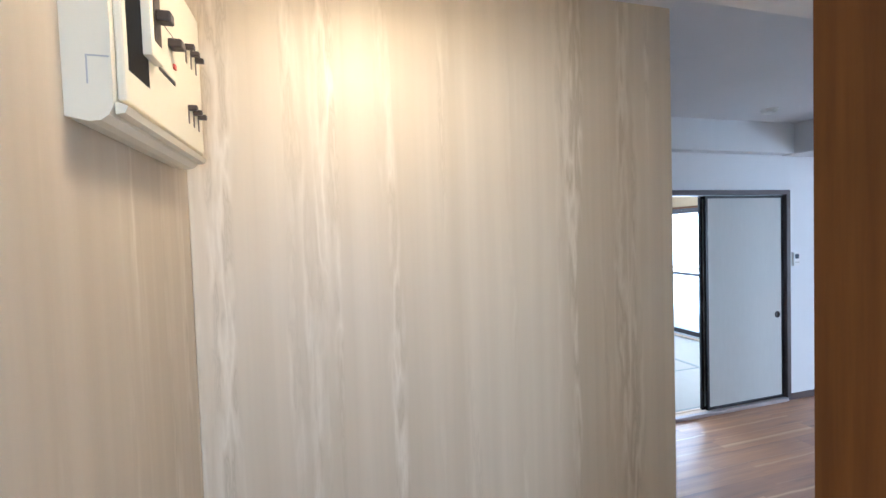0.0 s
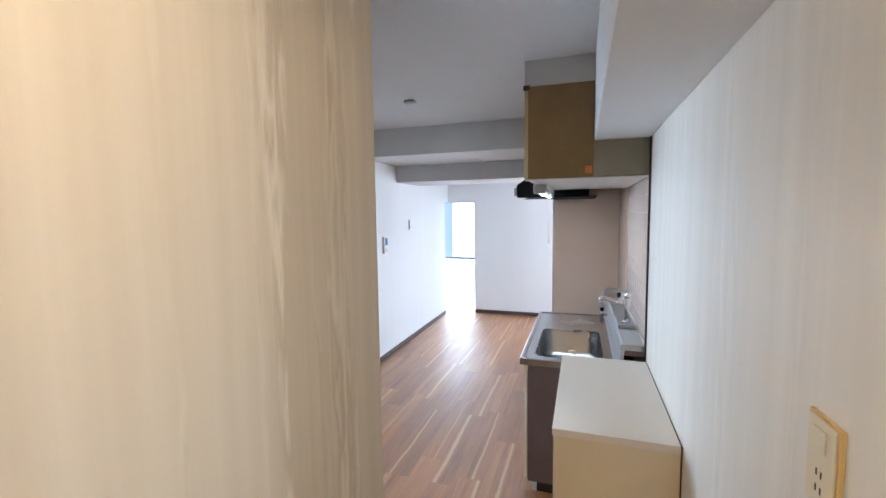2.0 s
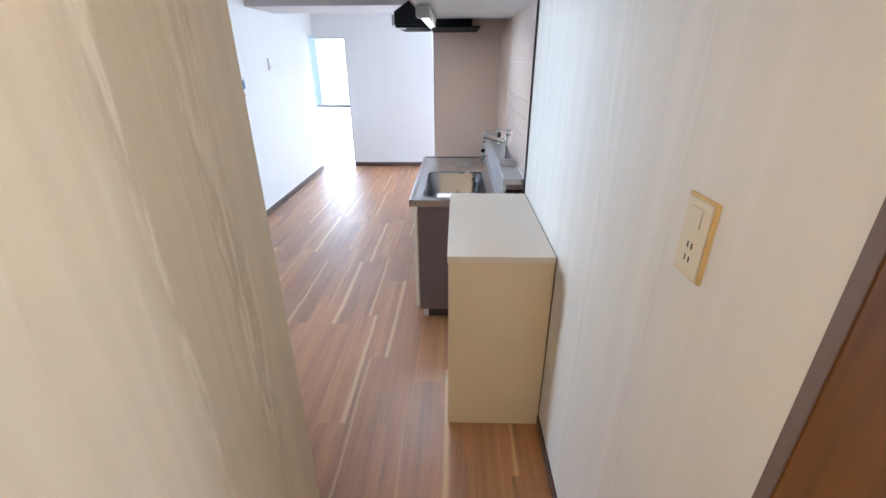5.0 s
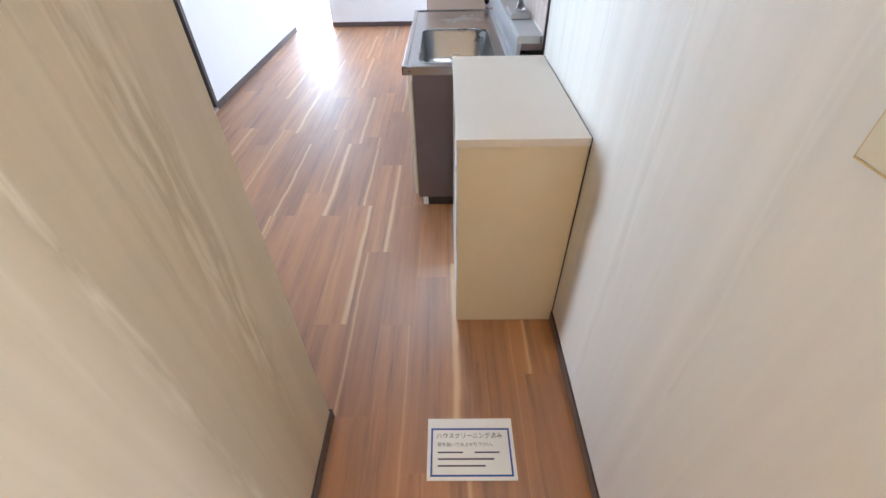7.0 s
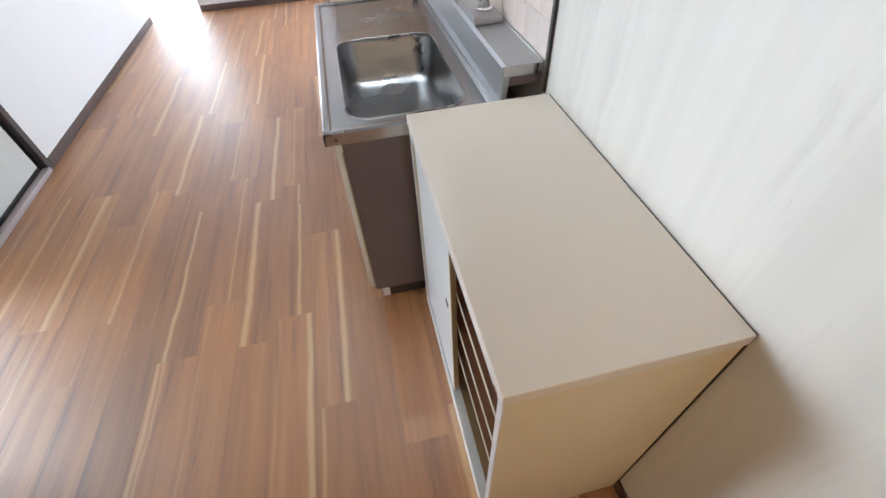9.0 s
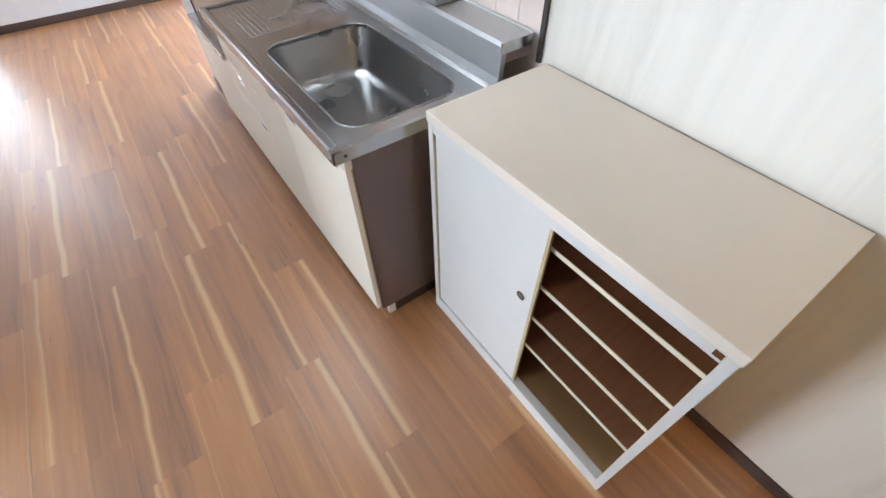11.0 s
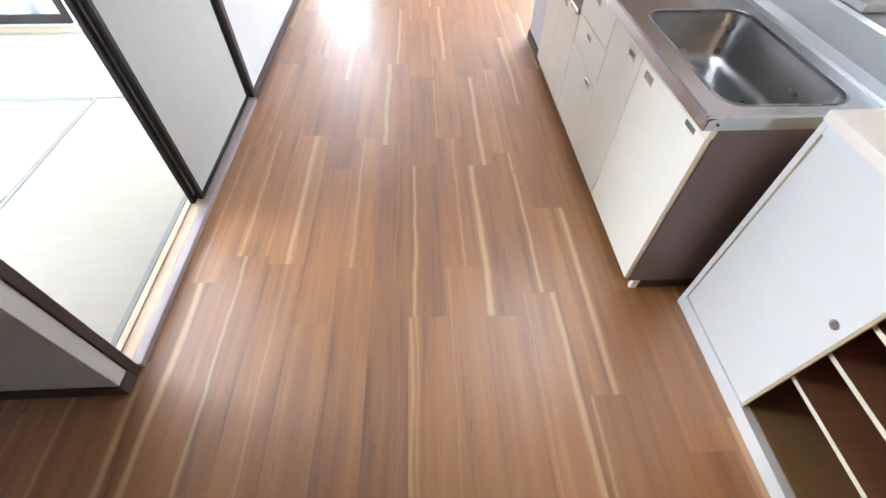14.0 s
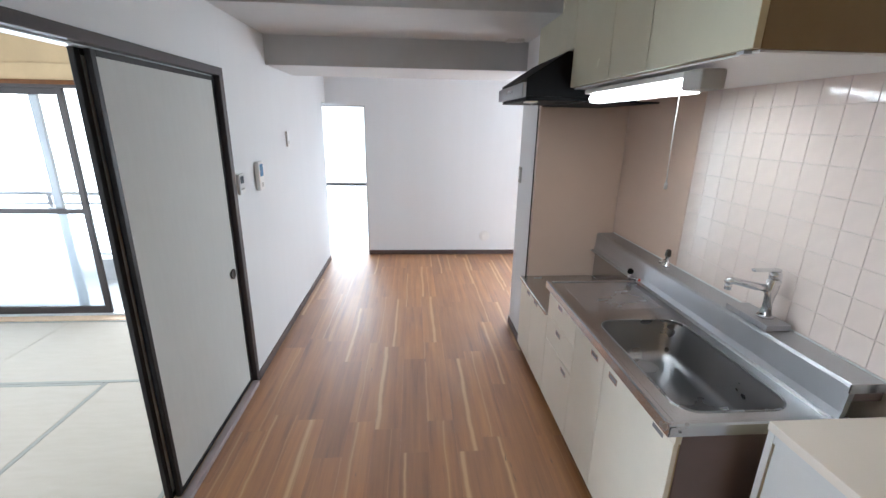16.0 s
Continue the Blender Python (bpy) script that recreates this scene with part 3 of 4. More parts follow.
# balcony and the distance
wall("balcony_floor", (-7.5, XL - 0.12, TY + 0.12, 4.75, -0.20, -0.08), M_CONC, "pale concrete balcony floor")
# unseen slab, added to keep sun and sky off the mats
wall("balcony_shade_slab", (-7.5, XL - 0.121, TY + 0.121, 4.75, 2.62, 2.75), M_CONC, "unseen slab added over the balcony to shade the mat room")
rail = thing("balcony_railing", (-4.6, 4.62, -0.08), "pale aluminium balcony railing with panels", "railing")
wall("balcony_kerb", (-7.5, XL - 0.12, 4.55, 4.69, -0.08, 0.16), M_CONC, "low concrete balcony kerb")
box("top_rail", (-7.4, XL - 0.13, 4.59, 4.65, 0.86, 0.90), M_ALU, rail, 0.008)
box("second_rail", (-7.4, XL - 0.13, 4.60, 4.64, 0.76, 0.785), M_ALU, rail, 0.006)
box("bottom_rail", (-7.4, XL - 0.13, 4.60, 4.64, 0.19, 0.22), M_ALU, rail, 0.006)
for i in range(5):
    x = -7.3 + i * 1.0
    box("post", (x, x + 0.045, 4.60, 4.64, 0.16, 0.86), M_ALU, rail, 0.005)
    if i < 4:
        g = box("panel", (x + 0.05, x + 0.995, 4.617, 4.623, 0.22, 0.76), M_FROST, rail, 0.0)
        g.visible_shadow = False
wall("ground", (-1500, 1500, -1500, 1500, -60.2, -60.0), M_GROUND, "grey town ground far below")
tower = thing("apartment_building", (-20.2, 62.0, -60.0), "blue-grey distant apartment building", "building")
box("wall", (-21.4, -19.1, 60.0, 64.0, -60.0, 30.0), M_BLUEBLD, tower, 0.05)
backdrop = part("backdrop", box_bm(-260, 260, 66, 67, -60, 120), M_GLOW)
tagged(backdrop, "bright overcast distance outside the windows", "sky", kind="structure")

# ---- the floor's boards are laid at the end; here its bed ----
floor = wall("floor", (-3.85, 0.12, -2.05, YF + 0.16, -0.08, -0.0075), M_GAP, "reddish brown wood plank floor with pale streaks")

wall("floor_alcove", (0.121, 3.45, 3.13, YF + 0.16, -0.08, -0.0075), M_GAP)
wall("floor_side_room", (0.121, 1.60, -2.05, -1.0, -0.08, -0.0075), M_GAP)

# ---- paper sliding doors ----


def fusuma(y0, y1, x, label):
    t = thing("sliding_door", (x, (y0 + y1) / 2, 0.0), label, "sliding door", "paper sliding doors")
    z0, z1, d = 0.029, 1.878, 0.011
    box("stile", (x - d, x + d, y0, y0 + 0.026, z0, z1), M_LACQ, t, 0.003, "black lacquered stile")
    box("stile", (x - d, x + d, y1 - 0.026, y1, z0, z1), M_LACQ, t, 0.003, "black lacquered stile")
    box("rail", (x - d, x + d, y0 + 0.026, y1 - 0.026, z1 - 0.022, z1), M_LACQ, t, 0.003, "black lacquered rail")
    box("rail", (x - d, x + d, y0 + 0.026, y1 - 0.026, z0, z0 + 0.026), M_LACQ, t, 0.003, "black lacquered rail")
    box("panel", (x - d + 0.003, x + d - 0.003, y0 + 0.026, y1 - 0.026, z0 + 0.026, z1 - 0.022), M_FUSUMA, t, 0.001, "off-white papered panel")
    bm = bmesh.new()
    ring = [(0.030, 0.0), (0.030, 0.004), (0.022, 0.004), (0.019, -0.003), (0.0, -0.003)]
    loops = []
    for r, h in ring:
        loops.append([bm.verts.new((x + d + 0.003 + h, y1 - 0.085 + math.cos(a) * max(r, 0.0005), 0.80 + math.sin(a) * max(r, 0.0005))) for a in [2 * math.pi * k / 24 for k in range(24)]])
    for a, b in zip(loops, loops[1:]):
        for k in range(24):
            bm.faces.new((a[k], a[(k + 1) % 24], b[(k + 1) % 24], b[k]))
    bmesh.ops.recalc_face_normals(bm, faces=bm.faces[:])
    smooth(part("finger_pull", bm, M_DKPL, t, "dark round finger pull"))
    return t


fusuma(1.468, 2.363, XL - 0.032, "white paper sliding door in a black lacquered frame")
fusuma(1.438, 2.333, XL - 0.060, "second white paper sliding door stacked behind the first")

# ---- tatami mats ----


def tatami(x0, x1, y0, y1, along):
    t = thing("tatami_mat", ((x0 + x1) / 2, (y0 + y1) / 2, -0.02), "cream rush tatami mat with grey-green cloth edging", "tatami mat", "tatami mats")
    e = 0.024
    g = 0.0015
    x0, x1, y0, y1 = x0 + g, x1 - g, y0 + g, y1 - g
    if along == 'y':
        box("rush_face", (x0 + e, x1 - e, y0, y1, -0.02, 0.024), M_TATAMI, t, 0.002)
        box("edging", (x0, x0 + e, y0, y1, -0.02, 0.0255), M_TEDGE, t, 0.002)
        box("edging", (x1 - e, x1, y0, y1, -0.02, 0.0255), M_TEDGE, t, 0.002)
    else:
        box("rush_face", (x0, x1, y0 + e, y1 - e, -0.02, 0.024), M_TATAMI, t, 0.002)
        box("edging", (x0, x1, y0, y0 + e, -0.02, 0.0255), M_TEDGE, t, 0.002)
        box("edging", (x0, x1, y1 - e, y1, -0.02, 0.0255), M_TEDGE, t, 0.002)


TX = XL - 0.102
tatami(TX - 0.86, TX, 0.61, 2.39, 'y')
tatami(TX - 1.72, TX, 2.39, 3.30, 'x')
tatami(TX - 1.72, TX - 0.86, 0.61, 1.50, 'x')
tatami(TX - 1.72, TX - 0.86, 1.50, 2.39, 'x')
tatami(-5.79, TX - 1.72, 0.61, 1.95, 'x')
tatami(-5.79, TX - 1.72, 1.95, 3.30, 'x')

# ---- low shoe cabinet in the kitchen ----
low = thing("low_cabinet", (-0.21, 0.41, 0.0), "cream low cabinet with a sliding door half open on dark shelves", "cabinet")
LX0, LX1, LY0, LY1, LZ = -0.42, -0.004, 0.0, 0.832, 0.868
box("top", (LX0 - 0.004, LX1, LY0 - 0.004, LY1 + 0.002, LZ - 0.028, LZ), M_LOWTOP, low, 0.002, "cream melamine top")
box("side", (LX0 + 0.002, LX1, LY0, LY0 + 0.02, 0.0, LZ - 0.028), M_LOWSIDE, low, 0.002, "yellow-cream side board")
box("side", (LX0 + 0.002, LX1, LY1 - 0.02, LY1, 0.0, LZ - 0.028), M_LOWSIDE, low, 0.002)
box("back", (LX1 - 0.006, LX1, LY0 + 0.02, LY1 - 0.02, 0.06, LZ - 0.028), M_LOWIN, low, 0.0, "dark brown back board")
box("bottom", (LX0 + 0.03, LX1 - 0.006, LY0 + 0.02, LY1 - 0.02, 0.05, 0.065), M_OLIVEWOOD, low, 0.001, "olive brown bottom board")
box("plinth", (LX0, LX0 + 0.03, LY0 + 0.02, LY1 - 0.02, 0.0, 0.062), M_LOWWHITE, low, 0.002)
box("top_track", (LX0, LX0 + 0.03, LY0 + 0.02, LY1 - 0.02, LZ - 0.058, LZ - 0.028), M_LOWWHITE, low, 0.002)
box("front_post", (LX0, LX0 + 0.0018, LY0, LY0 + 0.02, 0.0, LZ - 0.028), M_LOWWHITE, low, 0.0)
box("front_post", (LX0, LX0 + 0.0018, LY1 - 0.02, LY1, 0.0, LZ - 0.028), M_LOWWHITE, low, 0.0)
for z in (0.286, 0.434, 0.578, 0.724):
    s = box("shelf", (LX0 + 0.030, LX1 - 0.006, LY0 + 0.02, LY1 - 0.02, z - 0.006, z + 0.006), M_LOWIN, low, 0.001, "dark brown shelf")
    box("shelf_edge", (LX0 + 0.0275, LX0 + 0.0298, LY0 + 0.02, LY1 - 0.02, z - 0.007, z + 0.007), M_IVORY, s, 0.0, "pale shelf edging")
d1 = box("door", (LX0 + 0.008, LX0 + 0.016, 0.395, LY1 - 0.021, 0.062, LZ - 0.058), M_LOWWHITE, low, 0.0015, "white sliding door")
box("door_edge", (LX0 + 0.0078, LX0 + 0.0162, 0.386, 0.3948, 0.062, LZ - 0.058), M_CREAM_EDGE, d1, 0.001)
d2 = box("door", (LX0 + 0.018, LX0 + 0.026, 0.415, LY1 - 0.021, 0.062, LZ - 0.058), M_LOWWHITE, low, 0.0015, "second sliding door pushed behind the first")
box("door_edge", (LX0 + 0.0178, LX0 + 0.0262, 0.398, 0.4148, 0.062, LZ - 0.058), M_CREAM_EDGE, d2, 0.001)
bm = tube_bm([(LX0 + 0.009, 0.432, 0.515), (LX0 + 0.0055, 0.432, 0.515)], 0.014, 20)
pull = smooth(part("finger_pull", bm, M_CHROME, d1, "round metal finger pull"))
bm = tube_bm([(LX0 + 0.006, 0.432, 0.515), (LX0 + 0.0045, 0.432, 0.515)], 0.009, 20)
part("recess", bm, M_GREYMETAL, d1)
box("label_mark", (LX0 - 0.0012, LX0 + 0.0, 0.022, 0.038, LZ - 0.048, LZ - 0.034), M_BROWN, low, 0.0, "small brown sticker")
box("wall_seal", (LX1, -0.0005, LY0 - 0.002, LY1, 0.0, LZ - 0.002), M_DKPL, low, 0.0, "dark gap filler against the wall")

# ---- sink unit ----
SY0, SY1, SX, SZ = 0.90, 2.118, -0.642, 0.80
cab = thing("sink_cabinet", (-0.32, 1.5, 0.0), "cream sink base cabinet with doors and drawers", "kitchen cabinet")
box("side", (SX + 0.022, -0.02, SY0, SY0 + 0.018, 0.055, 0.765), M_MAUVE, cab, 0.001, "mauve brown side panel")
box("side", (SX + 0.022, -0.02, SY1 - 0.018, SY1, 0.055, 0.765), M_MAUVE, cab, 0.001)
box("back", (-0.032, -0.02, SY0 + 0.018, SY1 - 0.018, 0.055, 0.765), M_MAUVE, cab, 0.0)
box("bottom", (SX + 0.022, -0.032, SY0 + 0.018, SY1 - 0.018, 0.055, 0.075), M_CREAM, cab, 0.0)
box("toe_kick", (SX + 0.075, SX + 0.09, SY0 + 0.002, SY1, 0.0, 0.055), M_DKPL, cab, 0.001, "dark toe kick")
box("toe_side", (SX + 0.09, -0.03, SY0 + 0.002, SY0 + 0.016, 0.0, 0.055), M_DKPL, cab, 0.001)
box("toe_bracket", (SX + 0.045, SX + 0.075, SY0 + 0.001, SY0 + 0.02, 0.0, 0.055), M_PLASTIC, cab, 0.002, "white corner bracket")
box("apron", (SX + 0.004, SX + 0.022, SY0, SY1, 0.735, 0.765), M_CREAM, cab, 0.001)


def front(parent, name, y0, y1, z0, z1, handle_y, handle_z, x=SX, edge=True):
    d = box(name, (x, x + 0.0165, y0 + 0.0018, y1 - 0.0018, z0, z1), M_CREAM, parent, 0.0015, "")
    if edge:
        box("edge_band", (x + 0.0166, x + 0.0205, y0 + 0.0018, y1 - 0.0018, z0, z1), M_CREAM_EDGE, d, 0.0)
    bm = bmesh.new()
    hy, hz = handle_y, handle_z
    box_bm(x - 0.0022, x + 0.001, hy - 0.035, hy + 0.035, hz + 0.008, hz + 0.014, 0.0008, 1, bm)
    box_bm(x - 0.0022, x + 0.001, hy - 0.035, hy + 0.035, hz - 0.014, hz - 0.008, 0.0008, 1, bm)
    box_bm(x - 0.0022, x + 0.001, hy - 0.035, hy - 0.028, hz - 0.008, hz + 0.008, 0.0008, 1, bm)
    box_bm(x - 0.0022, x + 0.001, hy + 0.028, hy + 0.035, hz - 0.008, hz + 0.008, 0.0008, 1, bm)
    h = part("handle", bm, M_CHROME, d, "recessed chrome handle")
    box("handle_recess", (x - 0.0006, x + 0.0008, hy - 0.028, hy + 0.028, hz - 0.008, hz + 0.008), M_GREYMETAL, d, 0.0)
    return d


front(cab, "door", SY0, 1.385, 0.075, 0.735, 1.30, 0.70)
front(cab, "door", 1.385, 1.70, 0.075, 0.735, 1.475, 0.70)
front(cab, "drawer", 1.70, SY1, 0.605, 0.755, 1.925, 0.715)
front(cab, "drawer", 1.70, SY1, 0.448, 0.601, 1.925, 0.56)
front(cab, "drawer", 1.70, SY1, 0.075, 0.444, 1.80, 0.405)
box("maker_plate", (SX - 0.001, SX + 0.0005, 0.955, 1.015, 0.712, 0.728), M_GREYMETAL, cab, 0.0, "small dark plate")
box("apron_front", (SX + 0.001, SX + 0.004, SY0, 1.70, 0.737, 0.766), M_CREAM, cab, 0.0005)

# steel sink top
top = thing("kitchen_sink", (-0.33, 1.5, SZ), "brushed stainless steel sink top with a deep basin", "sink")
BX0, BX1, BY0, BY1 = -0.588, -0.205, 0.965, 1.605
TX0, TX1 = -0.668, -0.128


def sheet_with_hole(x0, x1, y0, y1, hole, z, thick):
    """Flat sheet with a rounded hole, its inner rim left open for the basin."""
    bm = bmesh.new()
    n = len(hole)
    outer = []
    cx, cy = (hole[0][0] + hole[n // 2][0]) / 2, (hole[0][1] + hole[n // 2][1]) / 2
    for px, py in hole:
        dx, dy = px - cx, py - cy
        s = 1e9
        if abs(dx) > 1e-6:
            s = min(s, ((x1 if dx > 0 else x0) - cx) / dx)
        if abs(dy) > 1e-6:
            s = min(s, ((y1 if dy > 0 else y0) - cy) / dy)
        outer.append((cx + dx * s, cy + dy * s))
    vo = [bm.verts.new((*p, z)) for p in outer]
    vi = [bm.verts.new((*p, z)) for p in hole]
    for k in range(n):
        bm.faces.new((vo[k], vo[(k + 1) % n], vi[(k + 1) % n], vi[k]))
    corners = [(x0, y0), (x1, y0), (x1, y1), (x0, y1)]
    for c in corners:
        k = min(range(n), key=lambda i: (outer[i][0] - c[0]) ** 2 + (outer[i][1] - c[1]) ** 2)
        vo[k].co = Vector((*c, z))
    bmesh.ops.recalc_face_normals(bm, faces=bm.faces[:])
    for f in bm.faces:
        if f.normal.z < 0:
            f.normal_flip()
    return bm


hole = rounded(BX0, BX1, BY0, BY1, 0.075, 8)
part("deck", sheet_with_hole(TX0 + 0.006, TX1, SY0 + 0.004, 1.66, hole, SZ, 0), M_STEEL, top)
# basin: rim lip, walls, floor
bm = bmesh.new()
prof = [(0.0, 0.0), (-0.003, -0.002), (0.002, -0.012), (0.012, -0.15), (0.026, -0.172), (0.06, -0.178)]
loops = []
for inset, dz in prof:
    r = max(0.075 - inset * 0.5, 0.03)
    loops.append([bm.verts.new((px, py, SZ + dz + (0.0012 if dz == 0 else 0))) for px, py in rounded(BX0 + inset, BX1 - inset, BY0 + inset, BY1 - inset, r, 8)])
n = len(loops[0])
for a, b in zip(loops, loops[1:]):
    for k in range(n):
        bm.faces.new((a[k], a[(k + 1) % n], b[(k + 1) % n], b[k]))
bm.faces.new(loops[-1])
bmesh.ops.recalc_face_normals(bm, faces=bm.faces[:])
bmesh.ops.reverse_faces(bm, faces=bm.faces[:])
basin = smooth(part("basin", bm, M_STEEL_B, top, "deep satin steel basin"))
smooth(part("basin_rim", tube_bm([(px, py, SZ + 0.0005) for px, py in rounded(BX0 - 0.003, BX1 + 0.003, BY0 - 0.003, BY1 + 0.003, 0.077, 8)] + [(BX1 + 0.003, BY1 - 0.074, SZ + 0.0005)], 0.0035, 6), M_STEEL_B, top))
part("drain", tube_bm([(-0.39, 1.50, SZ - 0.1778), (-0.39, 1.50, SZ - 0.174)], 0.055, 28), M_CHROME, basin)
# draining board with ribs running to the basin
bm = bmesh.new()
box_bm(TX0 + 0.006, TX1, 1.66, SY1 - 0.006, SZ - 0.006, SZ, 0.0, 1, bm)
part("draining_deck", bm, M_STEEL, top)
for i in range(21):
    x = -0.588 + i * 0.0195
    box("rib", (x, x + 0.009, 1.715 + 0.0012 * i, 2.075, SZ - 0.002, SZ + 0.0014), M_STEEL, top, 0.0012)
# raised front and side rims, folded edge
bm = prism_bm([(TX0, SZ - 0.036), (TX0 + 0.004, SZ - 0.036), (TX0 + 0.006, SZ - 0.004), (TX0 + 0.028, SZ + 0.0005), (TX0 + 0.022, SZ + 0.005), (TX0 + 0.006, SZ + 0.006), (TX0, SZ + 0.001)], 'y', SY0, SY1)
part("front_edge", bm, M_STEEL, top)
for y0, s in ((SY0, 1), (SY1, -1)):
    bm = prism_bm([(y0, SZ - 0.036), (y0 + s * 0.004, SZ - 0.036), (y0 + s * 0.006, SZ - 0.004), (y0 + s * 0.026, SZ + 0.0005), (y0 + s * 0.02, SZ + 0.005), (y0 + s * 0.006, SZ + 0.006), (y0, SZ + 0.001)], 'x', TX0 + 0.001, TX1)
    part("end_edge", bm, M_STEEL, top)
part("bolt", tube_bm([(-0.632, SY0 - 0.002, SZ - 0.018), (-0.632, SY0 + 0.001, SZ - 0.018)], 0.004, 10), M_DKPL, top)
# gutter and upstand ledge against the tiles
bm = prism_bm([(-0.150, SZ + 0.001), (-0.140, SZ + 0.006), (-0.131, SZ + 0.004), (-0.124, SZ + 0.03), (-0.118, 0.918), (-0.110, 0.928), (-0.002, 0.930), (-0.002, 0.912), (-0.100, 0.908), (-0.108, SZ + 0.02), (-0.118, SZ - 0.003), (-0.150, SZ - 0.003)], 'y', SY0, 2.730)
part("upstand", bm, M_STEEL_U, top, "stepped steel upstand with a narrow ledge")
box("ledge_end", (-0.118, -0.003, SY0 + 0.002, SY0 + 0.006, SZ + 0.07, 0.905), M_MAUVE, top, 0.0, "mauve brown end of the ledge")
box("ledge_lip", (-0.122, -0.003, SY0 - 0.003, SY0 + 0.002, 0.900, 0.931), M_STEEL, top, 0.001)
box("silicone", (-0.004, 0.0, SY0, 2.73, 0.930, 0.936), M_PLASTIC, top, 0.001, "white silicone joint")

# ---- stove cabinet beyond the sink ----
st = thing("stove_cabinet", (-0.32, 2.43, 0.0), "lower cream stove cabinet with a steel top", "kitchen cabinet")
box("body", (SX + 0.022, -0.02, SY1 + 0.003, 2.732, 0.055, 0.585), M_MAUVE, st, 0.001)
box("toe_kick", (SX + 0.075, SX + 0.09, SY1 + 0.003, 2.73, 0.0, 0.055), M_DKPL, st, 0.001)
front(st, "door", SY1 + 0.003, 2.455, 0.075, 0.578, 2.362, 0.555)
front(st, "door", 2.455, 2.732, 0.075, 0.578, 2.532, 0.555)
box("top", (TX0 + 0.012, -0.118, SY1 + 0.004, 2.732, 0.582, 0.606), M_STEEL, st, 0.004, "stainless steel stove top")
box("back_plate", (-0.117, -0.112, SY1 + 0.004, 2.732, 0.607, 0.900), M_STEEL, st, 0.001, "stainless steel back plate")

# gas cock on the stove top by the wall
gas = thing("gas_cock", (-0.16, 2.20, 0.80), "black and chrome gas cock", "gas tap")
smooth(part("stem", tube_bm([(-0.165, 2.135, 0.79), (-0.165, 2.135, 0.835)], 0.012, 14), M_CHROME, gas))
smooth(part("knob", tube_bm([(-0.165, 2.135, 0.835), (-0.165, 2.135, 0.842), (-0.165, 2.135, 0.858), (-0.165, 2.135, 0.865)], [0.010, 0.017, 0.017, 0.010], 14), M_BLACK, gas))
smooth(part("nozzle", tube_bm([(-0.165, 2.135, 0.812), (-0.135, 2.10, 0.812), (-0.125, 2.09, 0.81)], [0.009, 0.008, 0.007], 12), M_CHROME, gas))
smooth(part("red_cap", tube_bm([(-0.13, 2.095, 0.811), (-0.121, 2.085, 0.81)], 0.0095, 12), M_RED, gas))

# ---- taps ----
tap = thing("kitchen_tap", (-0.055, 1.315, 0.955), "chrome single-lever kitchen mixer tap", "tap")
TY0, TZ = 1.315, 0.955
smooth(part("base", tube_bm([(-0.055, TY0, TZ), (-0.055, TY0, TZ + 0.0060), (-0.055, TY0, TZ + 0.0110)], [0.029, 0.029, 0.025], 24), M_CHROME, tap))
smooth(part("body", tube_bm([(-0.055, TY0, TZ + 0.0100), (-0.055, TY0, TZ + 0.1024), (-0.052, TY0, TZ + 0.1510), (-0.052, TY0, TZ + 0.1613)], [0.022, 0.0215, 0.024, 0.020], 24), M_CHROME, tap))
spout = smooth(part("spout", tube_bm([(-0.06, TY0 + 0.002, TZ + 0.1152), (-0.12, TY0 + 0.014, TZ + 0.1254), (-0.192, TY0 + 0.028, TZ + 0.1408), (-0.207, TY0 + 0.031, TZ + 0.1395), (-0.214, TY0 + 0.033, TZ + 0.1280)], [0.0155, 0.015, 0.014, 0.0145, 0.014], 18), M_CHROME, tap))
smooth(part("aerator", tube_bm([(-0.208, TY0 + 0.031, TZ + 0.1331), (-0.208, TY0 + 0.031, TZ + 0.1050)], 0.0125, 16), M_CHROME, tap))
smooth(part("lever_hub", tube_bm([(-0.052, TY0, TZ + 0.1587), (-0.052, TY0, TZ + 0.1818), (-0.052, TY0, TZ + 0.1882)], [0.0215, 0.021, 0.015], 20), M_CHROME, tap))
part("lever", box_bm(-0.145, -0.036, TY0 - 0.010, TY0 + 0.014, TZ + 0.1875, TZ + 0.1978, 0.0035), M_CHROME, tap)
mount = box("mount_plate", (-0.112, -0.012, 1.235, 1.450, 0.9305, 0.955), M_STEEL_U, top, 0.0025, "raised steel mounting plate")
valve = thing("water_valve", (-0.05, 1.99, 0.93), "small chrome branch valve with a dark knob", "tap")
smooth(part("body", tube_bm([(-0.05, 1.99, 0.930), (-0.05, 1.99, 0.940), (-0.05, 1.99, 0.942), (-0.05, 1.99, 0.985)], [0.020, 0.020, 0.012, 0.012], 18), M_CHROME, valve))
smooth(part("outlet", tube_bm([(-0.05, 1.99, 0.962), (-0.085, 1.985, 0.962), (-0.097, 1.983, 0.953)], [0.009, 0.009, 0.008], 12), M_CHROME, valve))
smooth(part("knob", tube_bm([(-0.05, 1.99, 0.985), (-0.05, 1.99, 0.990), (-0.05, 1.99, 1.020), (-0.05, 1.99, 1.026)], [0.010, 0.016, 0.014, 0.008], 16), M_DKPL, valve))

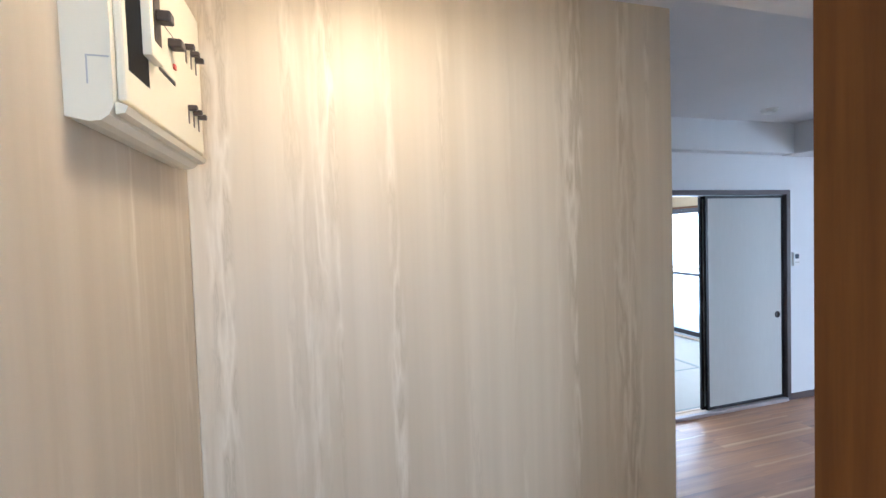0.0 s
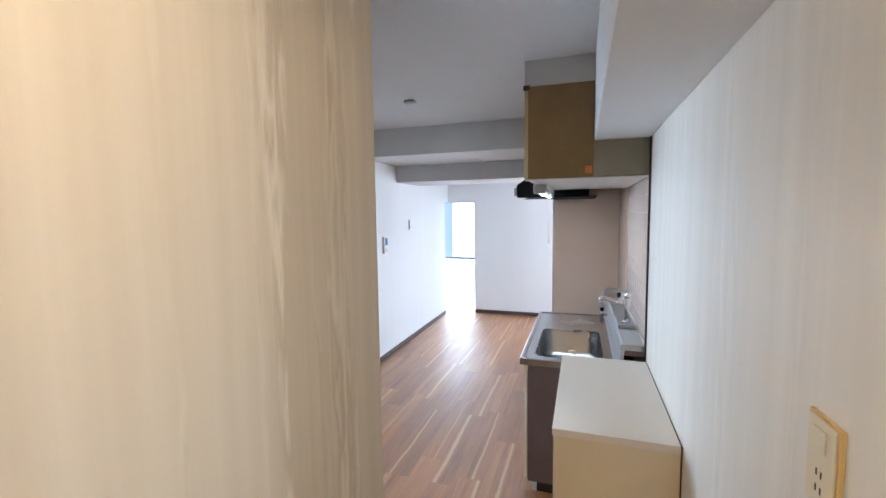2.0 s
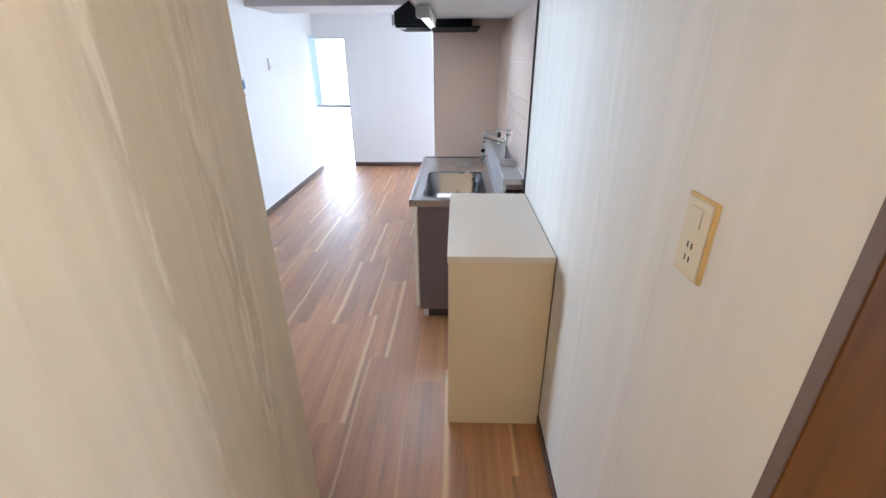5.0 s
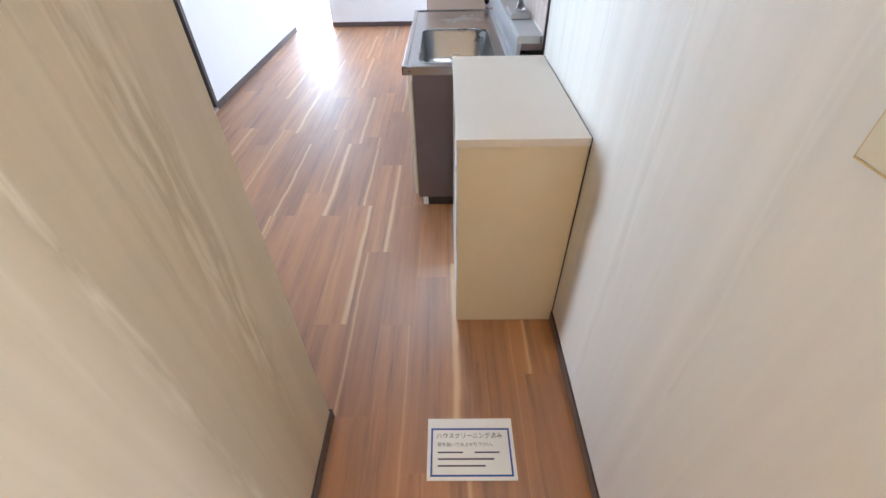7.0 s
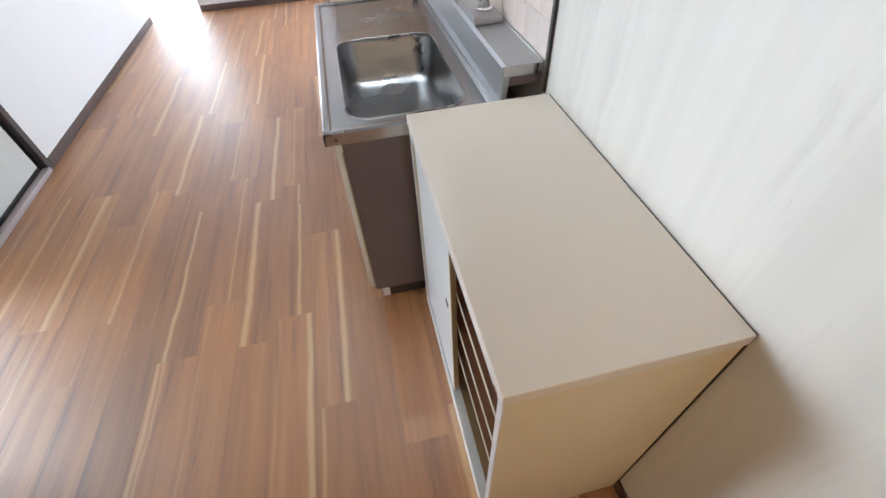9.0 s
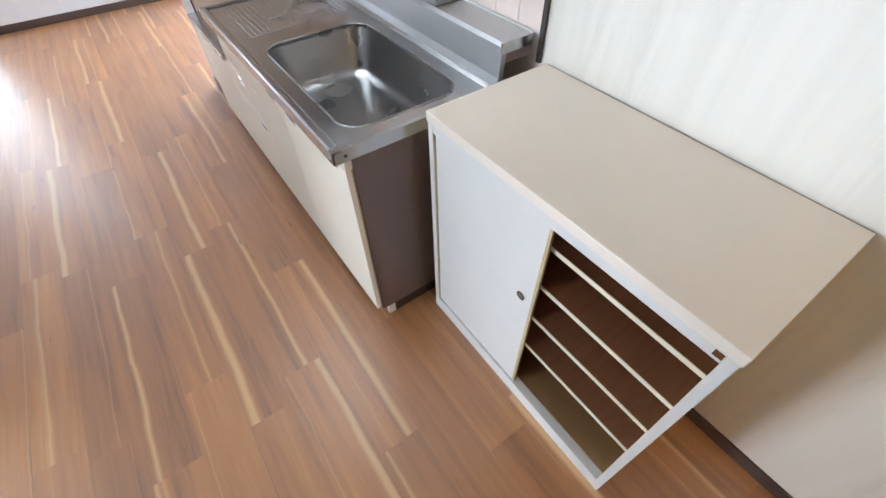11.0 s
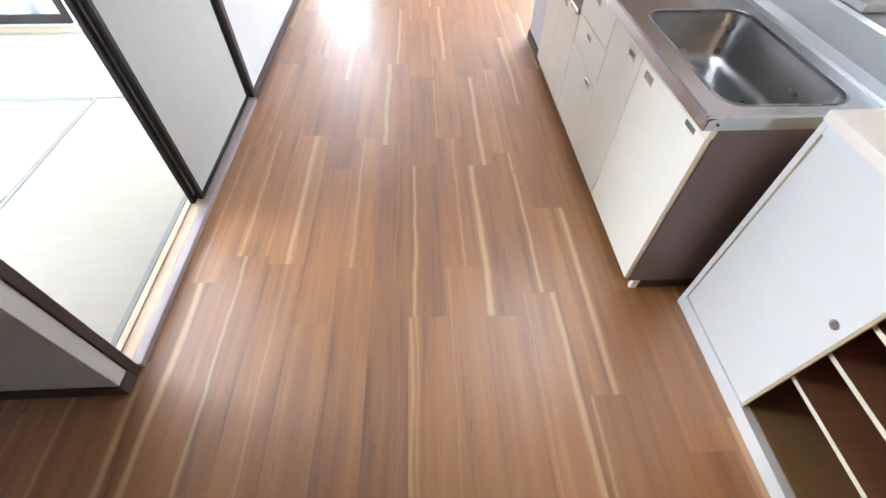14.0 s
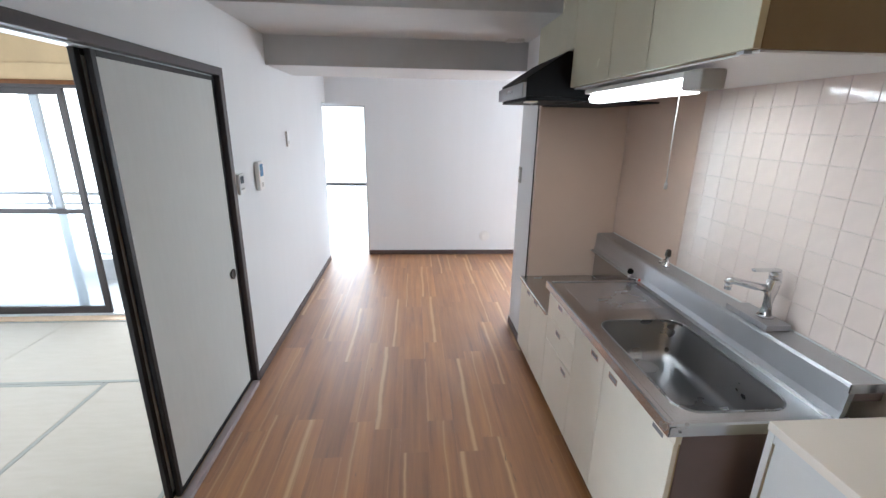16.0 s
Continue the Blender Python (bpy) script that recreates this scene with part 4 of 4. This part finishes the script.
# ---- wall cabinet ----
UX, UY0, UZ0, UZ1 = -0.645, 0.912, 1.842, 2.348
up = thing("wall_cabinet", (-0.45, 1.5, UZ0), "wall cabinet with pale cream doors and an ochre side", "kitchen cabinet")
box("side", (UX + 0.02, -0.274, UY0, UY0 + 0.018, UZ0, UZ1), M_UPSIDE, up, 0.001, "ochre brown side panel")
box("side_edge", (UX + 0.0005, UX + 0.0195, UY0 + 0.001, UY0 + 0.012, UZ0, UZ1), M_CREAM_EDGE, up, 0.001)
box("sticker", (-0.318, -0.282, UY0 - 0.0008, UY0, UZ0 + 0.02, UZ0 + 0.06), M_ORANGE, up, 0.0, "small orange sticker")
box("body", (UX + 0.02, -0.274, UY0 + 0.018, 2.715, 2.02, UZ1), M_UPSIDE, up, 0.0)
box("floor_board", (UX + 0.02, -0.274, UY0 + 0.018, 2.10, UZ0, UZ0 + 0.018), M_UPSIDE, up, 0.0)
for a, b in ((UY0 + 0.002, 1.385), (1.388, 1.675), (1.678, 2.10)):
    d = box("door", (UX, UX + 0.018, a, b, UZ0 + 0.001, UZ1), M_UPDOOR, up, 0.0015)
box("door", (UX, UX + 0.018, 2.103, 2.715, 2.022, UZ1), M_UPDOOR, up, 0.0015)
box("hinge", (UX - 0.006, UX + 0.03, UY0 - 0.012, UY0 + 0.004, UZ1 - 0.018, UZ1 + 0.008), M_DKPL, up, 0.003, "dark corner hinge")
box("catch", (UX + 0.002, UX + 0.03, UY0 + 0.03, UY0 + 0.055, UZ0 - 0.008, UZ0), M_ALU, up, 0.001)
box("cornice", (UX + 0.004, UX + 0.03, 2.12, 2.715, UZ1 + 0.001, UZ1 + 0.014), M_DKPL, up, 0.001)

# ---- range hood ----
hood = thing("range_hood", (-0.45, 2.4, 1.77), "black sloped range hood with a grey control strip", "range hood")
HY0, HY1 = 2.108, 2.715
part("canopy", prism_bm([(-0.865, 1.800), (-0.865, 1.885), (-0.668, 2.012), (-0.28, 2.012), (-0.28, 1.800)], 'y', HY0, HY1), M_BLACK, hood)
box("control_strip", (-0.885, -0.866, HY0 - 0.002, HY1 + 0.002, 1.795, 1.865), M_GREYMETAL, hood, 0.003, "grey metal control strip")
for i in range(3):
    smooth(part("button", tube_bm([(-0.884, 2.36 + i * 0.03, 1.835), (-0.891, 2.36 + i * 0.03, 1.835)], 0.008, 12), M_ALU, hood))
box("underside", (-0.86, -0.28, HY0 + 0.004, HY1 - 0.004, 1.780, 1.800), M_BLACK, hood, 0.004)
box("rear_filter", (-0.60, -0.22, HY0 - 0.10, HY1 - 0.01, 1.772, 1.7795), M_BLACK, hood, 0.002, "dark filter tray")
box("lamp_cover", (-0.84, -0.79, 2.15, 2.25, 1.772, 1.780), M_IVORY, hood, 0.003)

# ---- lit tube lamp under the cabinet ----
lamp = thing("under_cabinet_lamp", (-0.57, 1.55, 1.80), "lit white fluorescent lamp with a pull cord", "lamp")
box("housing", (-0.615, -0.545, 1.13, 1.98, 1.806, 1.8255), M_PLASTIC, lamp, 0.004)
# added plate behind the tube, blocks its light towards the tile wall
box("tube_shield", (-0.5535, -0.5495, 1.215, 1.975, 1.762, 1.8055), M_PLASTIC, lamp, 0.001, "white back plate added to keep tube light off the tiles")
box("end_block", (-0.618, -0.542, 1.120, 1.214, 1.768, 1.8255), M_GREYPL, lamp, 0.008, "grey end block")
smooth(part("tube", tube_bm([(-0.58, 1.216, 1.785), (-0.58, 1.955, 1.785)], 0.019, 18), M_TUBE, lamp, "glowing tube"))
smooth(part("cord", tube_bm([(-0.545, 1.33, 1.81), (-0.543, 1.332, 1.60), (-0.540, 1.330, 1.475)], 0.0018, 8), M_PLASTIC, lamp))
smooth(part("cord_knob", tube_bm([(-0.540, 1.330, 1.478), (-0.540, 1.330, 1.470), (-0.540, 1.330, 1.452)], [0.003, 0.006, 0.0055], 10), M_PLASTIC, lamp))

# ---- wall devices ----
th = thing("floor_heating_control", (XL, 2.46, 1.29), "white wall control with a dark display", "thermostat")
box("case", (XL, XL + 0.018, 2.435, 2.511, 1.235, 1.355), M_PLASTIC, th, 0.004)
box("display", (XL + 0.018, XL + 0.019, 2.450, 2.498, 1.300, 1.342), M_SCREEN, th, 0.0005)
for i in range(3):
    box("button", (XL + 0.018, XL + 0.0198, 2.450 + i * 0.018, 2.462 + i * 0.018, 1.262, 1.272), M_GREYPL, th, 0.0005)
ic = thing("intercom", (XL, 2.78, 1.30), "white intercom panel with a blue screen", "intercom")
box("case", (XL, XL + 0.030, 2.735, 2.825, 1.215, 1.400), M_PLASTIC, ic, 0.006)
box("screen", (XL + 0.030, XL + 0.031, 2.75, 2.81, 1.305, 1.385), M_BLUESCR, ic, 0.0005)
box("speaker", (XL + 0.030, XL + 0.0312, 2.765, 2.795, 1.235, 1.265), M_GREYPL, ic, 0.0005)
sw = thing("light_switch", (XL, 3.52, 1.53), "white narrow wall remote holder", "switch")
box("case", (XL, XL + 0.016, 3.50, 3.545, 1.455, 1.575), M_PLASTIC, sw, 0.004)
box("button", (XL + 0.016, XL + 0.018, 3.512, 3.533, 1.48, 1.50), M_GREYPL, sw, 0.001)
sp = thing("light_switch", (-0.60, 3.13, 1.29), "slim grey switch plate on the pier", "switch")
box("plate", (-0.612, -0.60, 3.105, 3.165, 1.23, 1.35), M_GREYPL, sp, 0.003)
box("rocker", (-0.615, -0.6118, 3.122, 3.148, 1.255, 1.325), M_PLASTIC, sp, 0.001)
vc = thing("wall_vent", (-0.50, YF, 0.25), "round white vent cap on the far wall", "vent")
smooth(part("flange", tube_bm([(-0.50, YF, 0.25), (-0.50, YF - 0.010, 0.25), (-0.50, YF - 0.012, 0.25)], [0.068, 0.066, 0.058], 32), M_PLASTIC, vc))
smooth(part("cap", tube_bm([(-0.50, YF - 0.012, 0.25), (-0.50, YF - 0.020, 0.25), (-0.50, YF - 0.022, 0.25)], [0.045, 0.043, 0.036], 32), M_PLASTIC, vc))
det = thing("smoke_detector", (-2.055, 1.62, CEIL), "round white smoke detector on the ceiling", "detector")
smooth(part("base", tube_bm([(-2.055, 1.62, CEIL), (-2.055, 1.62, CEIL - 0.012)], [0.055, 0.054], 28), M_PLASTIC, det))
smooth(part("dome", tube_bm([(-2.055, 1.62, CEIL - 0.012), (-2.055, 1.62, CEIL - 0.030), (-2.055, 1.62, CEIL - 0.036)], [0.050, 0.044, 0.030], 28), M_PLASTIC, det))
rose = thing("ceiling_socket", (-1.55, 1.43, CEIL), "small grey ceiling lamp socket", "ceiling socket")
box("socket", (-1.59, -1.51, 1.405, 1.455, CEIL - 0.022, CEIL), M_GREYPL, rose, 0.004)
bd = thing("beam_detector", (-0.72, 2.98, 2.22), "small white detector under the beam", "detector")
box("case", (-0.78, -0.66, 3.04, 3.12, 2.212, 2.225), M_PLASTIC, bd, 0.003)

plate = thing("wall_outlet", (0.0, -0.83, 1.30), "ivory switch and outlet plate with yellowed edge", "switch")
box("plate", (-0.0095, -0.0065, -0.868, -0.796, 1.235, 1.362), M_IVORY, plate, 0.002)
box("rim", (-0.0064, 0.0, -0.872, -0.792, 1.231, 1.366), M_YELLOWED, plate, 0.001, "yellowed rim")
box("rocker", (-0.0125, -0.0096, -0.848, -0.816, 1.318, 1.350), M_IVORY, plate, 0.001)
for z in (1.285, 1.262):
    for y in (-0.838, -0.826):
        box("slot", (-0.0102, -0.0094, y - 0.0015, y + 0.0015, z - 0.005, z + 0.005), M_DKPL, plate, 0.0)

# ---- breaker panel ----
PX0, PX1, PZ0, PZ1 = -0.772, -0.345, 1.803, 2.150
bp = thing("breaker_panel", (-0.56, -2.0, 1.95), "ivory household breaker panel with dark toggles", "breaker panel")
lip = [(-2.0, PZ0 - 0.002), (-1.972, PZ0 - 0.008), (-1.958, PZ0 - 0.006), (-1.948, PZ0 + 0.002), (-1.943, PZ0 + 0.014), (-1.942, PZ0 + 0.03)]
part("housing", prism_bm(lip + [(-1.942, PZ1), (-2.0, PZ1)], 'x', PX0, PX1), M_IVORY, bp)
part("lower_lip", prism_bm([(-1.9415, PZ0 + 0.004), (-1.930, PZ0 + 0.006), (-1.926, PZ0 + 0.016), (-1.9415, PZ0 + 0.022)], 'x', PX0 + 0.002, PX1 - 0.004), M_IVORY, bp)
box("cover", (PX0 + 0.004, PX1 - 0.012, -1.9418, -1.930, PZ0 + 0.026, PZ1 - 0.01), M_IVORY, bp, 0.003, "ivory front cover")
box("seam", (PX1, PX1 + 0.0008, -1.971, -1.944, 1.884, 1.886), M_GREYPL, bp, 0.0)
box("seam", (PX1, PX1 + 0.0008, -1.972, -1.970, 1.846, 1.886), M_GREYPL, bp, 0.0)
# flat black plate on the cover, paints the shade of a recess
box("recess_shade_plate", (-0.446, -0.369, -1.9302, -1.9294, 1.876, 2.120), M_BLACK, bp, 0.0, "flat black plate for the shade of a recess")
mb = box("main_breaker", (-0.474, -0.424, -1.930, -1.916, 1.922, 2.075), M_IVORY, bp, 0.0015, "ivory main breaker")
box("toggle_well", (-0.466, -0.436, -1.9162, -1.9148, 1.950, 2.030), M_DKPL, mb, 0.001)
box("toggle", (-0.462, -0.440, -1.9150, -1.893, 1.985, 2.003), M_DKPL, mb, 0.003)
gb = box("leakage_breaker", (-0.572, -0.497, -1.930, -1.926, 1.930, 2.012), M_IVORY, bp, 0.002)
box("frame", (-0.577, -0.492, -1.9300, -1.9285, 1.924, 2.018), M_DKPL, gb, 0.001)
box("toggle", (-0.558, -0.532, -1.926, -1.903, 1.982, 1.998), M_DKPL, gb, 0.003)
box("test_button", (-0.566, -0.556, -1.926, -1.922, 1.950, 1.960), M_RED, gb, 0.001)
for z in (2.034, 1.907):
    for x in (-0.652, -0.688, -0.724):
        t = box("toggle", (x - 0.012, x, -1.930, -1.912, z - 0.005, z + 0.006), M_DKPL, bp, 0.002, "dark toggle")
        box("slot", (x - 0.010, x - 0.003, -1.9301, -1.9290, z - 0.032, z - 0.004), M_DKPL, t, 0.0)

# ---- hall ceiling lamp ----
hl = thing("ceiling_lamp", (-0.40, -1.55, HALL_C), "lit warm hall ceiling lamp", "lamp")
smooth(part("base", tube_bm([(-0.40, -1.55, HALL_C), (-0.40, -1.55, HALL_C - 0.018)], [0.165, 0.16], 32), M_PLASTIC, hl))
smooth(part("diffuser", tube_bm([(-0.40, -1.55, HALL_C - 0.018), (-0.40, -1.55, HALL_C - 0.035), (-0.40, -1.55, HALL_C - 0.050), (-0.40, -1.55, HALL_C - 0.056)], [0.155, 0.152, 0.11, 0.02], 32), M_DOME, hl))

# ---- printed notice on the floor ----
sheet = thing("notice_sheet", (-0.38, -0.56, 0.0), "white notice sheet with a blue border lying on the floor", "paper")
NX0, NX1, NY0, NY1 = -0.530, -0.232, -0.668, -0.458
box("sheet", (NX0, NX1, NY0, NY1, 0.0, 0.0015), M_PAPERSHEET, sheet, 0.0)
for a in ((NX0 + 0.012, NX1 - 0.012, NY1 - 0.042, NY1 - 0.036), (NX0 + 0.012, NX1 - 0.012, NY0 + 0.012, NY0 + 0.018),
          (NX0 + 0.012, NX0 + 0.018, NY0 + 0.018, NY1 - 0.042), (NX1 - 0.018, NX1 - 0.012, NY0 + 0.018, NY1 - 0.042)):
    box("border", (*a, 0.0015, 0.0018), M_BLUEINK, sheet, 0.0, "blue printed border")


def writing(text, size, x, y, z, parent, material):
    cu = bpy.data.curves.new("writing", 'FONT')
    cu.body, cu.size, cu.align_x = text, size, 'LEFT'
    cu.materials.append(material)
    ob = new("writing", cu)
    ob.matrix_world = pose(x, y, z)
    ob.parent = parent
    ob.matrix_parent_inverse = parent.matrix_world.inverted()
    return ob


writing("ハウスクリーニング済み", 0.021, NX0 + 0.030, NY1 - 0.070, 0.0019, sheet, M_INK)
writing("靴を脱いでお上がり下さい。", 0.0155, NX0 + 0.034, NY1 - 0.099, 0.0019, sheet, M_INK)
for i, (w, y) in enumerate(((0.0, 0.0), (0.085, 0.120), (0.085, 0.120), (0.19, 0.142), (0.16, 0.164))):
    if w == 0:
        continue
    x = NX0 + 0.036 + (0.125 if i == 2 else 0)
    box("text_line", (x, x + w, NY1 - y - 0.0025, NY1 - y + 0.0025, 0.0015, 0.0018), M_INK, sheet, 0.0)

# ---- kitchen wall tiles ----
tile_wall = bpy.data.objects["wall_east_tiled"]
tile_me = None
P = 0.1015
for row in range(9):
    for col in range(11):
        y, z = 0.873 + col * P, 0.934 + row * P
        if tile_me is None:
            bm = box_bm(-0.004, 0.004, -P / 2 + 0.0009, P / 2 - 0.0009, -P / 2 + 0.0009, P / 2 - 0.0009, 0.0016, 2)
            tile_me = bpy.data.meshes.new("tile")
            bm.to_mesh(tile_me)
            bm.free()
            tile_me.materials.append(M_TILE)
        ob = new("tile", tile_me)
        ob.location = (0.008, y + P / 2, z + P / 2)
        ob.rotation_euler = (0, random.uniform(-0.004, 0.004), random.uniform(-0.004, 0.004))
        ob.parent = tile_wall
wall("splash_panel_side", (0.001, 0.0119, 0.873 + 11 * P + 0.002, 2.735, 0.60, 1.85), M_PANEL, "pinkish beige splash panel behind the stove")

# ---- floor boards ----
board_mes = {}
W, LEN = 0.150, 0.914
rng = random.Random(5)
JOINT = {9: 1.00, 10: 0.22, 11: 1.085, 12: 0.785, 13: 1.05, 14: 0.985, 15: 0.80, 16: 1.04, 17: 0.795, 18: 0.895, 19: 0.465, 20: 0.89, 21: 0.27}   # first butt joint of the lanes walked over
col = 0
x = -3.755
boards = []
while x < 3.4:
    off = (col * 0.347 + rng.choice((0.0, 0.05, -0.05))) % LEN
    if col in JOINT:
        off = (-2.05 - JOINT[col]) % LEN
    y = -2.05 - off
    while y < YF + 0.14:
        y0, y1 = max(y, -2.04), min(y + LEN, YF + 0.15)
        if y1 - y0 > 0.02:
            boards.append((x, x + W, y0, y1))
        y += LEN
    x += W
    col += 1
x = -3.305
while x < -2.6:
    boards.append((x, x + W, LW1 + 0.0002, 5.345))
    x += W
for x0, x1, y0, y1 in boards:
    if x0 > 0.1 and y1 < 3.2 and not (x0 < 1.5 and y0 < -1.05):
        continue
    if x0 > 0.1:
        y0, y1 = (max(y0, 3.14), y1) if y1 > 3.2 else (y0, min(y1, -1.01))
    if x1 < -2.5 and y0 > 0.6 and y0 != LW1 + 0.0002:
        continue
    key = round(y1 - y0, 3)
    if key not in board_mes:
        bm = box_bm(-W / 2 + 0.0001, W / 2 - 0.0001, -key / 2 + 0.0001, key / 2 - 0.0001, -0.007, 0.0, 0.0002, 1)
        me = bpy.data.meshes.new("plank")
        bm.to_mesh(me)
        bm.free()
        me.materials.append(M_PLANK)
        board_mes[key] = me
    ob = new("plank", board_mes[key])
    ob.location = ((x0 + x1) / 2, (y0 + y1) / 2, 0)
    ob.parent = floor
